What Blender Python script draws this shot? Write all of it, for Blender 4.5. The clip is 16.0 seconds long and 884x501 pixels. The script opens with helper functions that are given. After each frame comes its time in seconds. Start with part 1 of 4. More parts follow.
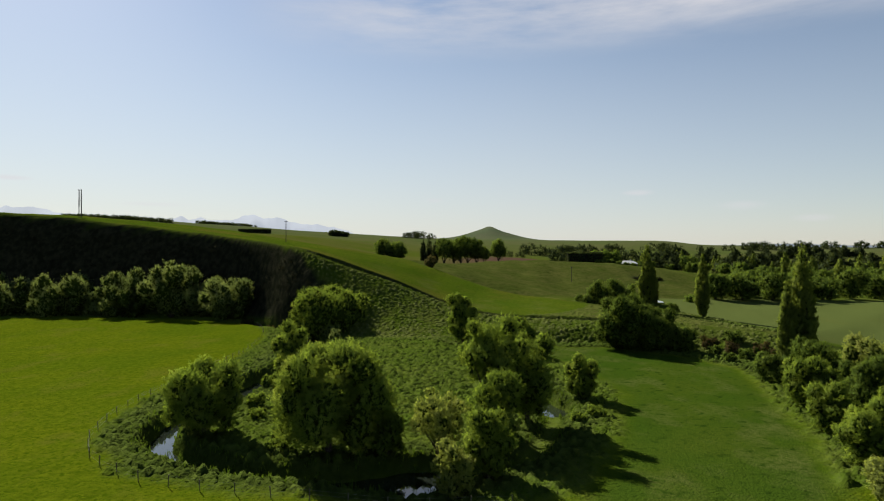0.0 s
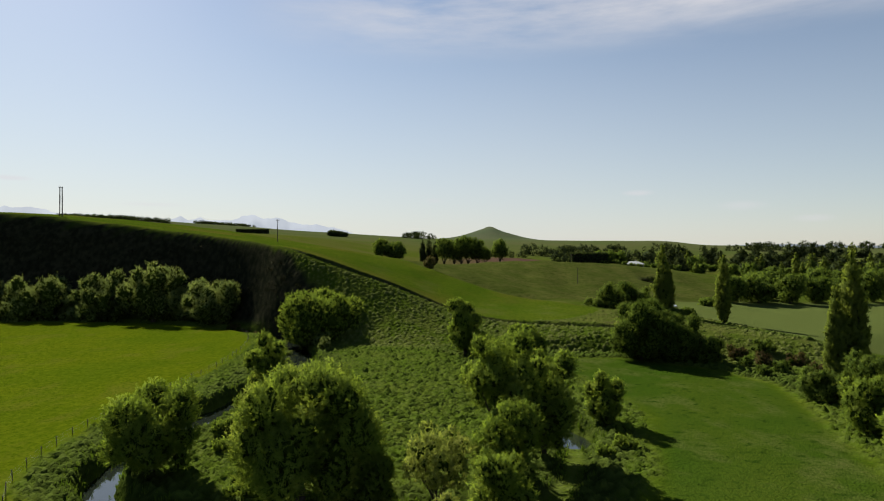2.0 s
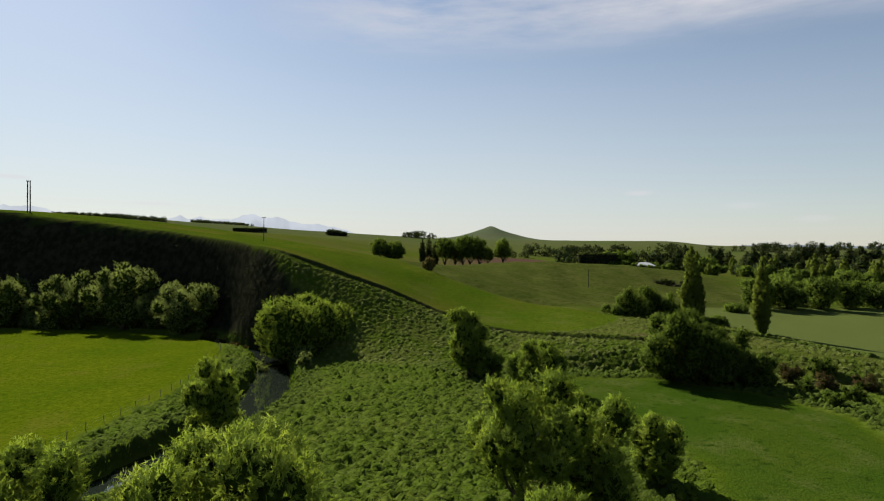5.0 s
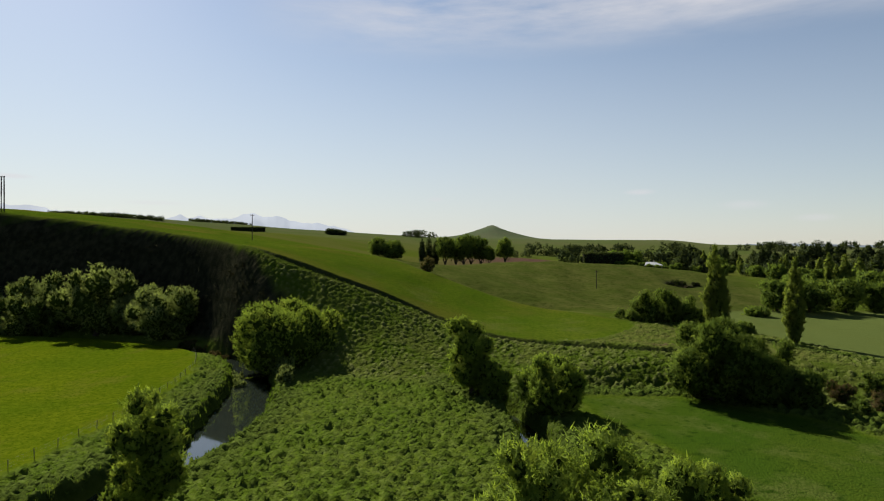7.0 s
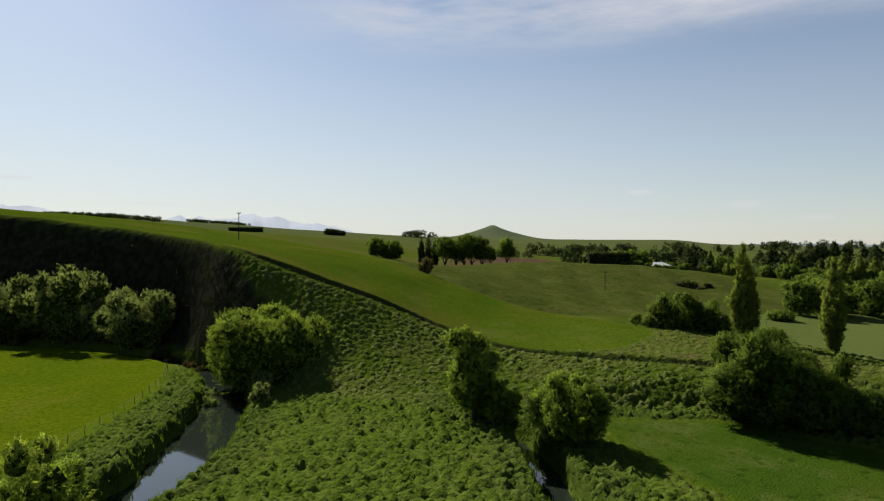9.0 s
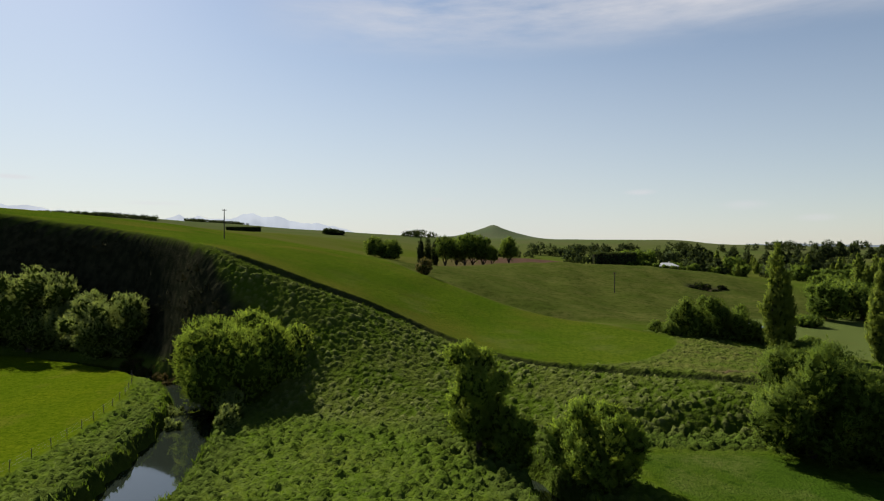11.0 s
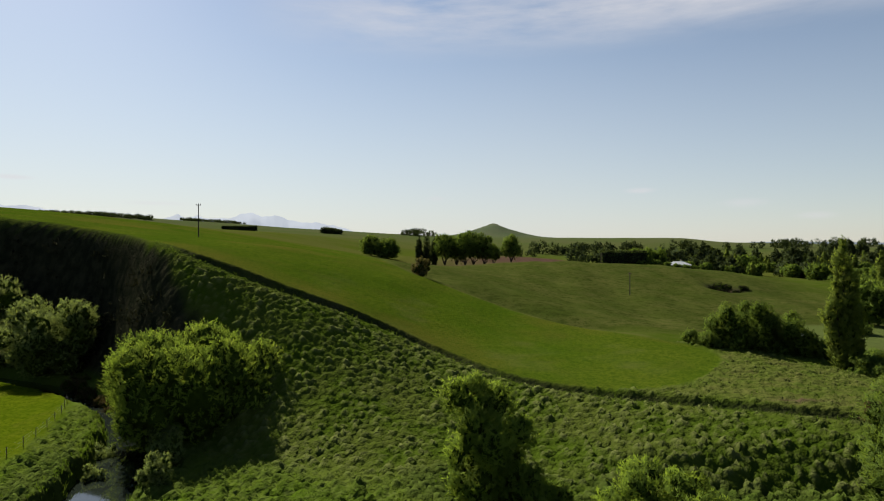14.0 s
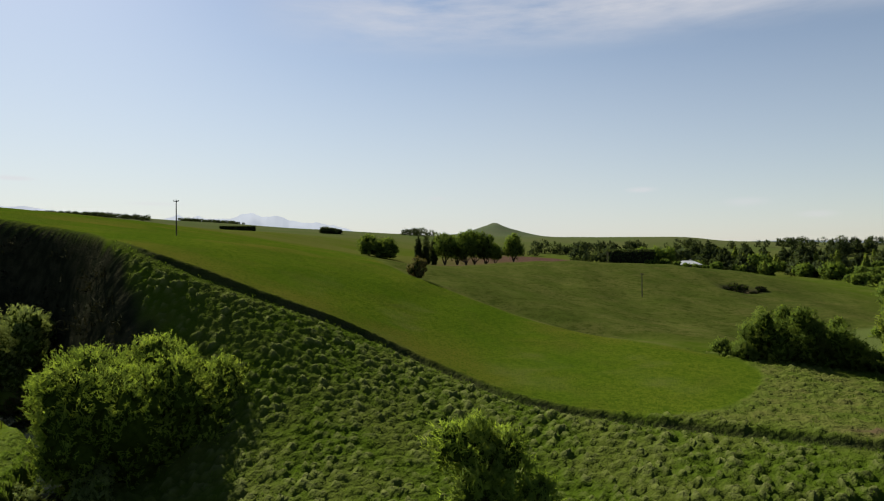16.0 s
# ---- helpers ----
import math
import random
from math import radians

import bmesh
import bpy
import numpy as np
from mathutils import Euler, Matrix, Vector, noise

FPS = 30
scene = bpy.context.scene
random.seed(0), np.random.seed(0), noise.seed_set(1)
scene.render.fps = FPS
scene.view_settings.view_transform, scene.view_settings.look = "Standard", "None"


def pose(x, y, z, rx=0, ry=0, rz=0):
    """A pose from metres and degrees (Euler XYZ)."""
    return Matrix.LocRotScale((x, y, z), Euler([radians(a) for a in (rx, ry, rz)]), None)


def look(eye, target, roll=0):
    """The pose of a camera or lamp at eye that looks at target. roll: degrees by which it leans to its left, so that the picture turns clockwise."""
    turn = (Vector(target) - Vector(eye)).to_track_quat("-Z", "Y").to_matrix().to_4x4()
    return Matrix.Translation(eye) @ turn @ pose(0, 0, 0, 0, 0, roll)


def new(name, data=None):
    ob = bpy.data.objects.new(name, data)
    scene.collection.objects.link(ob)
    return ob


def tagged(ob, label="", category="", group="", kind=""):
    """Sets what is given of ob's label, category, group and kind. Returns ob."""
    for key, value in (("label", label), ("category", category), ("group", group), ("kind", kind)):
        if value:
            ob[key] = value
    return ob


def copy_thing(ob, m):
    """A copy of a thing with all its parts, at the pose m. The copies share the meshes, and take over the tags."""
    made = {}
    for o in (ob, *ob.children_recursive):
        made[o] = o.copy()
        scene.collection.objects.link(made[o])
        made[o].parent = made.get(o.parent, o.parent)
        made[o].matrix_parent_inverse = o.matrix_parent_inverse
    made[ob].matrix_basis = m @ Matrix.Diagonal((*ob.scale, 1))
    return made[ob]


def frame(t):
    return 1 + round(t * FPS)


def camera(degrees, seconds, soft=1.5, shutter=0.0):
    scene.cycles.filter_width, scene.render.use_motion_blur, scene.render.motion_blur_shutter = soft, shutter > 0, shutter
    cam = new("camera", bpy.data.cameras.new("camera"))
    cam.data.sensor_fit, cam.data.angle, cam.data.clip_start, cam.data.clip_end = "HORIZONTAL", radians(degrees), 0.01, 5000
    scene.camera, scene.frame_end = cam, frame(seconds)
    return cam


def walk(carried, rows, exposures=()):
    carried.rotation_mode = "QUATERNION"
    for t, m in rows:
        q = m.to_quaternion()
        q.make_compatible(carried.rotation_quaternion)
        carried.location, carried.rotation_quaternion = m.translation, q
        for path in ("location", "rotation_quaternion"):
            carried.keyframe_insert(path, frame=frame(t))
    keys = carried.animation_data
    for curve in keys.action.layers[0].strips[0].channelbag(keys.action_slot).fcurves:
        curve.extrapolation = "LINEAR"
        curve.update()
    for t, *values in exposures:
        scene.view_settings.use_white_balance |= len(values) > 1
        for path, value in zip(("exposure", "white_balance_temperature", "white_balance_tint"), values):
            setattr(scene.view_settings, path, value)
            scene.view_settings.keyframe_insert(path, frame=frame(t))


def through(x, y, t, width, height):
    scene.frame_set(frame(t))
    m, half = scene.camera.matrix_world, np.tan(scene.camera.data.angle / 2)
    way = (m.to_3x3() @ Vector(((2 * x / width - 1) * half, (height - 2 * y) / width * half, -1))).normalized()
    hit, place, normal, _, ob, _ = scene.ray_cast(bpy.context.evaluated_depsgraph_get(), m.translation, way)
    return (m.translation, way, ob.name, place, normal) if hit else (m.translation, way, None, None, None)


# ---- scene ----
cam = camera(73.0, 16.0, soft=1.1)
PATH = [
    (0, (0.106, -0.272, 29.823), (0.106, 1.728, 29.826), 0.0),
    (1.5, (0.12, 9.081, 29.875), (0.12, 11.081, 29.879), 0.0),
    (3.5, (0.154, 21.98, 29.992), (0.153, 23.98, 29.995), 0.0),
    (4, (0.17, 25.021, 30.02), (0.169, 27.021, 30.024), 0.1),
    (7, (0.593, 44.32, 30.347), (0.588, 46.32, 30.347), 0.1),
    (9, (0.886, 57.197, 30.27), (0.88, 59.197, 30.271), 0.0),
    (12.5, (1.089, 78.959, 30.163), (1.082, 80.958, 30.163), 0.1),
    (14.5, (1.388, 90.884, 30.059), (1.381, 92.884, 30.056), -0.2),
    (16, (1.943, 100.41, 29.898), (1.933, 102.41, 29.895), -0.3),
]
walk(cam, [(t, look(eye, target, roll)) for t, eye, target, roll in PATH])

# ---- world, sun, exposure ----
SUN_EL, SUN_DIR = 37.0, (-0.60, 0.80)          # the sun stands ahead and to the left
world = bpy.data.worlds.new("sky")
scene.world = world
world.use_nodes = True
wt = world.node_tree
wt.nodes.clear()


def node(tree, kind, at=None, **values):
    n = tree.nodes.new(kind)
    for key, value in values.items():
        n.inputs[key.replace("_", " ")].default_value = value
    return n


def build_world():
    sky = wt.nodes.new("ShaderNodeTexSky")
    sky.sky_type, sky.sun_disc = "NISHITA", False
    sky.sun_elevation = radians(SUN_EL)
    sky.sun_rotation = math.atan2(SUN_DIR[0], SUN_DIR[1])
    sky.altitude, sky.air_density, sky.dust_density, sky.ozone_density = 100, 1.0, 0.35, 1.5
    coord = wt.nodes.new("ShaderNodeTexCoord")
    parts = wt.nodes.new("ShaderNodeSeparateXYZ")
    wt.links.new(coord.outputs["Generated"], parts.inputs[0])
    # thin high cloud in one drawn-out bank
    stretch = wt.nodes.new("ShaderNodeMapping")
    stretch.inputs["Scale"].default_value = (1.5, 1.0, 8.0)
    stretch.inputs["Rotation"].default_value = (0.0, radians(4), 0.0)
    wt.links.new(coord.outputs["Generated"], stretch.inputs[0])
    wisps = node(wt, "ShaderNodeTexNoise", Scale=2.4, Detail=8.0, Roughness=0.58)
    wt.links.new(stretch.outputs[0], wisps.inputs["Vector"])
    grains = node(wt, "ShaderNodeMapRange", From_Min=0.34, From_Max=0.66, To_Min=0.0, To_Max=1.0)
    wt.links.new(wisps.outputs["Fac"], grains.inputs["Value"])

    def span(socket, low, high, to=1.0):
        r = node(wt, "ShaderNodeMapRange", From_Min=low, From_Max=high, To_Min=0.0, To_Max=to)
        r.interpolation_type = "SMOOTHSTEP"
        wt.links.new(socket, r.inputs["Value"])
        return r.outputs[0]

    def times(a, b):
        m = wt.nodes.new("ShaderNodeMath")
        m.operation = "MULTIPLY"
        wt.links.new(a, m.inputs[0])
        wt.links.new(b, m.inputs[1])
        return m.outputs[0]

    def wisp(u, v, wide, high):
        """A small flat cloud low over the skyline, at bearing u and height v."""
        x = wt.nodes.new("ShaderNodeMath")
        x.operation = "MULTIPLY_ADD"
        wt.links.new(parts.outputs["X"], x.inputs[0])
        x.inputs[1].default_value, x.inputs[2].default_value = 1 / wide, -u / wide
        z = wt.nodes.new("ShaderNodeMath")
        z.operation = "MULTIPLY_ADD"
        wt.links.new(parts.outputs["Z"], z.inputs[0])
        z.inputs[1].default_value, z.inputs[2].default_value = 1 / high, -v / high
        both = wt.nodes.new("ShaderNodeCombineXYZ")
        wt.links.new(x.outputs[0], both.inputs[0])
        wt.links.new(z.outputs[0], both.inputs[1])
        length = wt.nodes.new("ShaderNodeVectorMath")
        length.operation = "LENGTH"
        wt.links.new(both.outputs[0], length.inputs[0])
        return times(span(length.outputs["Value"], 1.0, 0.1), span(wisps.outputs["Fac"], 0.25, 0.55))

    amount = times(times(grains.outputs[0], span(parts.outputs["Z"], 0.29, 0.37, 0.8)), times(span(parts.outputs["X"], -0.34, -0.05), span(parts.outputs["Z"], 0.62, 0.46)))
    # pale haze that thickens down to the skyline
    haze = node(wt, "ShaderNodeMapRange", From_Min=-0.02, From_Max=0.42, To_Min=0.85, To_Max=0.0)
    wt.links.new(parts.outputs["Z"], haze.inputs["Value"])
    sunward = node(wt, "ShaderNodeMapRange", From_Min=-0.5, From_Max=0.35, To_Min=0.3, To_Max=1.0)
    wt.links.new(parts.outputs["Y"], sunward.inputs["Value"])
    veil = wt.nodes.new("ShaderNodeMixRGB")
    veil.inputs["Color2"].default_value = (6.7, 6.85, 6.8, 1)
    aside = node(wt, "ShaderNodeMapRange", From_Min=0.12, From_Max=0.62, To_Min=1.0, To_Max=0.62)
    wt.links.new(parts.outputs["X"], aside.inputs["Value"])
    wt.links.new(times(times(haze.outputs[0], sunward.outputs[0]), aside.outputs[0]), veil.inputs["Fac"])
    wt.links.new(sky.outputs[0], veil.inputs["Color1"])
    cloud = wt.nodes.new("ShaderNodeMixRGB")
    cloud.inputs["Color2"].default_value = (7.4, 7.3, 7.6, 1)
    for u, v, wide, high, share in ((0.311, 0.093, 0.030, 0.0065, 0.75), (-0.585, 0.100, 0.03, 0.005, 0.6), (-0.432, 0.071, 0.055, 0.005, 0.4), (0.447, 0.069, 0.04, 0.010, 0.35), (0.527, 0.048, 0.03, 0.008, 0.35), (-0.013, 0.085, 0.02, 0.006, 0.3)):
        extra = wt.nodes.new("ShaderNodeMath")
        extra.operation = "MULTIPLY_ADD"
        wt.links.new(wisp(u, v, wide, high), extra.inputs[0])
        extra.inputs[1].default_value = share
        wt.links.new(amount, extra.inputs[2])
        amount = extra.outputs[0]
    wt.links.new(amount, cloud.inputs["Fac"])
    wt.links.new(veil.outputs[0], cloud.inputs["Color1"])
    back = wt.nodes.new("ShaderNodeBackground")
    back.inputs["Strength"].default_value = 0.0435
    wt.links.new(cloud.outputs[0], back.inputs["Color"])
    out = wt.nodes.new("ShaderNodeOutputWorld")
    wt.links.new(back.outputs[0], out.inputs["Surface"])


build_world()
sun = new("sun", bpy.data.lights.new("sun", "SUN"))
sun.data.energy, sun.data.angle, sun.data.color = 5.0, radians(0.53), (1.0, 0.94, 0.82)
rise = math.tan(radians(SUN_EL))
sun.matrix_world = look((SUN_DIR[0] * 200, SUN_DIR[1] * 200, rise * 200), (0, 0, 0))
scene.view_settings.exposure = 1.16


# ---- materials ----
def shader(name, rough=0.9):
    m = bpy.data.materials.new(name)
    m.use_nodes = True
    t = m.node_tree
    b = t.nodes["Principled BSDF"]
    b.inputs["Roughness"].default_value = rough
    b.inputs["Specular IOR Level"].default_value = 0.08
    return m, t, b


def mix(t, fac, a, b, kind="MIX"):
    n = t.nodes.new("ShaderNodeMixRGB")
    n.blend_type = kind
    for socket, value in ((n.inputs[0], fac), (n.inputs[1], a), (n.inputs[2], b)):
        if isinstance(value, (int, float)):
            socket.default_value = value
        elif isinstance(value, tuple):
            socket.default_value = (*value, 1)
        else:
            t.links.new(value, socket)
    return n.outputs[0]


def spots(t, scale, low, high, detail=3.0, vector=None, stretch=None):
    """A noise between 0 and 1, at so many features a metre."""
    if vector is None:
        vector = t.nodes.new("ShaderNodeTexCoord").outputs["Object"]
    if stretch:
        warp = t.nodes.new("ShaderNodeMapping")
        warp.inputs["Scale"].default_value = stretch
        t.links.new(vector, warp.inputs[0])
        vector = warp.outputs[0]
    n = node(t, "ShaderNodeTexNoise", Scale=scale, Detail=detail)
    t.links.new(vector, n.inputs["Vector"])
    r = node(t, "ShaderNodeMapRange", From_Min=low, From_Max=high)
    t.links.new(n.outputs["Fac"], r.inputs["Value"])
    return r.outputs[0]


def relief(t, b, height, strength, distance):
    n = node(t, "ShaderNodeBump", Strength=strength, Distance=distance)
    t.links.new(height, n.inputs["Height"])
    t.links.new(n.outputs[0], b.inputs["Normal"])


def attribute(t, name):
    n = t.nodes.new("ShaderNodeAttribute")
    n.attribute_name = name
    return n.outputs["Fac"]


def make_ground():
    m, t, b = shader("grassland", 1.0)
    b.inputs["Specular IOR Level"].default_value = 0.0
    field = mix(t, spots(t, 0.06, 0.35, 0.65), (0.0600, 0.0910, 0.0032), (0.0800, 0.1040, 0.0036))
    field = mix(t, spots(t, 0.9, 0.35, 0.95, 5), field, (0.0297, 0.0561, 0.0013))
    field = mix(t, spots(t, 0.18, 0.55, 0.85, 5, stretch=(1, 0.6, 1)), field, (0.0858, 0.0924, 0.0092))
    lush = mix(t, spots(t, 0.07, 0.35, 0.65), (0.026, 0.055, 0.004), (0.037, 0.061, 0.005))
    lush = mix(t, spots(t, 0.22, 0.50, 0.75, 8, stretch=(1, 0.7, 1)), lush, (0.060, 0.078, 0.014))
    upper = mix(t, spots(t, 0.05, 0.35, 0.65), (0.042, 0.074, 0.004), (0.060, 0.084, 0.006))
    upper = mix(t, spots(t, 1.1, 0.45, 0.75, 8), upper, (0.029, 0.054, 0.0035))
    upper = mix(t, spots(t, 0.12, 0.52, 0.85, 8), upper, (0.050, 0.066, 0.007))
    upper = mix(t, spots(t, 0.035, 0.50, 0.68, 4), upper, (0.072, 0.076, 0.009))
    lush = mix(t, spots(t, 1.8, 0.45, 0.75, 6), lush, (0.024, 0.048, 0.004))
    upper = mix(t, spots(t, 3.0, 0.48, 0.72, 8), upper, (0.026, 0.052, 0.003))
    field = mix(t, spots(t, 2.4, 0.50, 0.68, 8), field, (0.0340, 0.0620, 0.0014))
    lush = mix(t, spots(t, 0.8, 0.56, 0.70, 8), lush, (0.017, 0.036, 0.003))
    field = mix(t, attribute(t, "upper"), field, upper)
    field = mix(t, attribute(t, "lush"), field, lush)
    rank = mix(t, spots(t, 0.12, 0.35, 0.65), (0.0490, 0.0850, 0.0052), (0.0640, 0.0900, 0.0092))
    rank = mix(t, spots(t, 1.6, 0.40, 0.75, 5), rank, (0.0700, 0.0950, 0.0180))
    rank = mix(t, spots(t, 0.8, 0.60, 0.78, 5), rank, (0.0200, 0.0370, 0.0030))
    # slope tussocks: crests painted paler than the hollows, as if sunlit
    slope_grass = mix(t, spots(t, 0.15, 0.4, 0.6), (0.040, 0.066, 0.005), (0.054, 0.073, 0.010))
    slope_grass = mix(t, attribute(t, "heads"), slope_grass, (0.094, 0.112, 0.028))
    # meadow lumps painted darker, in place of their small shadows
    rank = mix(t, attribute(t, "slope"), mix(t, attribute(t, "heads"), rank, (0.036, 0.060, 0.006)), slope_grass)
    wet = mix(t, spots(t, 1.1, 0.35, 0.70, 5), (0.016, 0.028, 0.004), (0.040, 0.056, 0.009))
    # bank sedge crests painted paler as if lit, over dark gaps
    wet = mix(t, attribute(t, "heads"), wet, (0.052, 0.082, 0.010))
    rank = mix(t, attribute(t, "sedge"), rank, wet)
    far = mix(t, spots(t, 0.012, 0.4, 0.6), (0.0500, 0.0700, 0.0066), (0.0620, 0.0730, 0.0119))
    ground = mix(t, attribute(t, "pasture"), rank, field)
    ground = mix(t, attribute(t, "distant"), ground, far)
    hill = mix(t, spots(t, 0.09, 0.35, 0.65, 5), (0.038, 0.054, 0.008), (0.056, 0.064, 0.013))
    hill = mix(t, spots(t, 0.45, 0.48, 0.66, 6), hill, (0.028, 0.040, 0.006))
    hill = mix(t, spots(t, 1.6, 0.52, 0.72, 8), hill, (0.022, 0.032, 0.005))
    ground = mix(t, attribute(t, "hill"), ground, hill)
    ground = mix(t, attribute(t, "crop"), ground, (0.068, 0.092, 0.020))
    dry = mix(t, spots(t, 0.35, 0.35, 0.65, 6), (0.088, 0.092, 0.022), (0.056, 0.080, 0.011))
    ground = mix(t, attribute(t, "dry"), ground, dry)
    earth = mix(t, spots(t, 0.8, 0.3, 0.7, 5), (0.0520, 0.0320, 0.0180), (0.0800, 0.0520, 0.0310))
    ground = mix(t, attribute(t, "bare"), ground, earth)
    # scrub colour, darkened so that it carries the bluff's shade as well
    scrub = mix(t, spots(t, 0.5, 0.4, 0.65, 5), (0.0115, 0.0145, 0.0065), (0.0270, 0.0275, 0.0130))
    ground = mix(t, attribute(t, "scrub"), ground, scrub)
    # air haze painted into the ground colour, stronger with distance
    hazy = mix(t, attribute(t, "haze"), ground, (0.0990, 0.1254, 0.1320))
    t.links.new(mix(t, 1.0, hazy, (0.80, 0.765, 0.95), "MULTIPLY"), b.inputs["Base Color"])
    grain = mix(t, attribute(t, "pasture"), spots(t, 2.2, 0.2, 0.8, 8), spots(t, 4.0, 0.1, 0.9, 8))
    relief(t, b, grain, 0.8, 0.20)
    return m


def make_leaf(name, dark, light, tip, through=0.35):
    """Leaves: each spray its own shade, a share of the light coming through."""
    m, t, b = shader(name, 0.7)
    b.inputs["Specular IOR Level"].default_value = 0.0
    own = t.nodes.new("ShaderNodeNewGeometry").outputs["Random Per Island"]
    shade = t.nodes.new("ShaderNodeMapRange")
    shade.inputs["To Min"].default_value, shade.inputs["To Max"].default_value = 0.30, 0.80
    t.links.new(own, shade.inputs["Value"])
    colour = mix(t, shade.outputs[0], dark, light)
    colour = mix(t, spots(t, 0.35, 0.52, 0.70), colour, tip)
    tree = t.nodes.new("ShaderNodeObjectInfo").outputs["Random"]
    r = node(t, "ShaderNodeMapRange", To_Min=0.0, To_Max=0.45)
    t.links.new(tree, r.inputs["Value"])
    colour = mix(t, r.outputs[0], colour, dark)
    t.links.new(mix(t, 1.0, colour, (0.76, 0.72, 1.05), "MULTIPLY"), b.inputs["Base Color"])
    thin = t.nodes.new("ShaderNodeBsdfTranslucent")
    glow = mix(t, 1.0, colour, (through * 1.12, through * 1.04, through * 0.78), "MULTIPLY")
    t.links.new(glow, thin.inputs["Color"])
    both = t.nodes.new("ShaderNodeAddShader")
    t.links.new(b.outputs[0], both.inputs[0])
    t.links.new(thin.outputs[0], both.inputs[1])
    t.links.new(both.outputs[0], t.nodes["Material Output"].inputs["Surface"])
    return m


def make_plain(name, one, two, scale, rough=0.85, bump=0.4, depth=0.02, stretch=None):
    m, t, b = shader(name, rough)
    b.inputs["Specular IOR Level"].default_value = 0.0 if rough == 1.0 else 0.08
    one, two = (tuple(0.77 * c for c in q) for q in (one, two))
    t.links.new(mix(t, spots(t, scale, 0.3, 0.7, 5, stretch=stretch), one, two), b.inputs["Base Color"])
    relief(t, b, spots(t, scale * 3, 0.2, 0.8, 5, stretch=stretch), bump, depth)
    return m


def make_water():
    m, t, b = shader("river_water", 0.04)
    b.inputs["Base Color"].default_value = (0.012, 0.016, 0.012, 1)
    b.inputs["Specular IOR Level"].default_value = 0.5
    b.inputs["IOR"].default_value = 1.33
    b.inputs["Coat Weight"].default_value = 0.6
    b.inputs["Coat Roughness"].default_value = 0.03
    relief(t, b, spots(t, 0.8, 0.2, 0.8, 4), 0.03, 0.05)
    return m


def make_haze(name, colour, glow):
    """Far ranges seen through air: the air's own light is put in as glow over a near-black base."""
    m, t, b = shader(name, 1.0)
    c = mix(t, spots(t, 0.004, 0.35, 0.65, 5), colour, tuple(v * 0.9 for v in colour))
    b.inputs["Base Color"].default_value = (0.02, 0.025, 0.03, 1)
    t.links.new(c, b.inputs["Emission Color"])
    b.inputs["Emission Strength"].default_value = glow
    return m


GROUND = make_ground()
WILLOW = make_leaf("willow_leaf", (0.0504, 0.0823, 0.0084), (0.1092, 0.1512, 0.0185), (0.1386, 0.1781, 0.0235), 1.05)
PALE = make_leaf("pale_willow_leaf", (0.0800, 0.1050, 0.0170), (0.1400, 0.1680, 0.0300), (0.1600, 0.1780, 0.0360), 1.0)
GREY = make_leaf("grey_willow_leaf", (0.0588, 0.0840, 0.0202), (0.1176, 0.1495, 0.0386), (0.1386, 0.1680, 0.0437), 0.95)
POPLAR = make_leaf("poplar_leaf", (0.0400, 0.0600, 0.0080), (0.0850, 0.1120, 0.0150), (0.0960, 0.1200, 0.0180), 1.0)
BROAD = make_leaf("broad_leaf", (0.0350, 0.0600, 0.0078), (0.0720, 0.1040, 0.0150), (0.0860, 0.1160, 0.0180), 0.85)
PINE = make_leaf("pine_needle", (0.0170, 0.0260, 0.0080), (0.0370, 0.0510, 0.0140), (0.0420, 0.0560, 0.0150), 0.5)
RUST = make_leaf("rusty_leaf", (0.0300, 0.0264, 0.0084), (0.0600, 0.0480, 0.0168), (0.0600, 0.0564, 0.0168), 0.6)
TWIGGY = make_leaf("bare_twigs", (0.048, 0.046, 0.014), (0.085, 0.080, 0.024), (0.080, 0.078, 0.024), 0.5)
GRASS = make_leaf("tussock_blade", (0.0260, 0.0528, 0.0036), (0.0540, 0.0830, 0.0090), (0.0660, 0.0900, 0.0150), 0.7)
# scrub leaves kept near black, with shade in their colour
SCRUB = make_leaf("shaded_scrub_leaf", (0.0105, 0.0140, 0.0055), (0.0270, 0.0285, 0.0120), (0.0310, 0.0310, 0.0130), 0.1)
BARK = make_plain("bark", (0.0372, 0.0285, 0.0198), (0.0806, 0.0651, 0.0484), 2.5, 0.95, 0.7, 0.04, (1, 1, 0.25))
WOOD = make_plain("weathered_wood", (0.0620, 0.0546, 0.0446), (0.1178, 0.1066, 0.0899), 6.0, 0.9, 0.4, 0.01, (1, 1, 0.1))
# dark fill for the added crown cores that hold back the sun
SHADE_CORE = make_plain("dark_shade_core", (0.018, 0.030, 0.004), (0.040, 0.058, 0.007), 2.0, 1.0, 0.8, 0.1)
POLE = make_plain("dark_pole_wood", (0.035, 0.030, 0.026), (0.065, 0.058, 0.050), 5.0, 0.9, 0.4, 0.01, (1, 1, 0.1))
WATER = make_water()
# the ranges emit their pale haze colour themselves
RANGE = make_haze("haze_glow_range", (0.50, 0.545, 0.62), 0.42)
LOWRANGE = make_haze("haze_glow_low_hills", (0.30, 0.35, 0.40), 0.24)
ROOF = make_plain("pale_iron_roof", (0.3844, 0.3968, 0.4092), (0.4588, 0.4650, 0.4712), 1.2, 0.5, 0.2, 0.01)
PAINT = make_plain("cream_weatherboard", (0.2852, 0.2666, 0.2294), (0.3410, 0.3224, 0.2852), 1.5, 0.7, 0.2, 0.01)
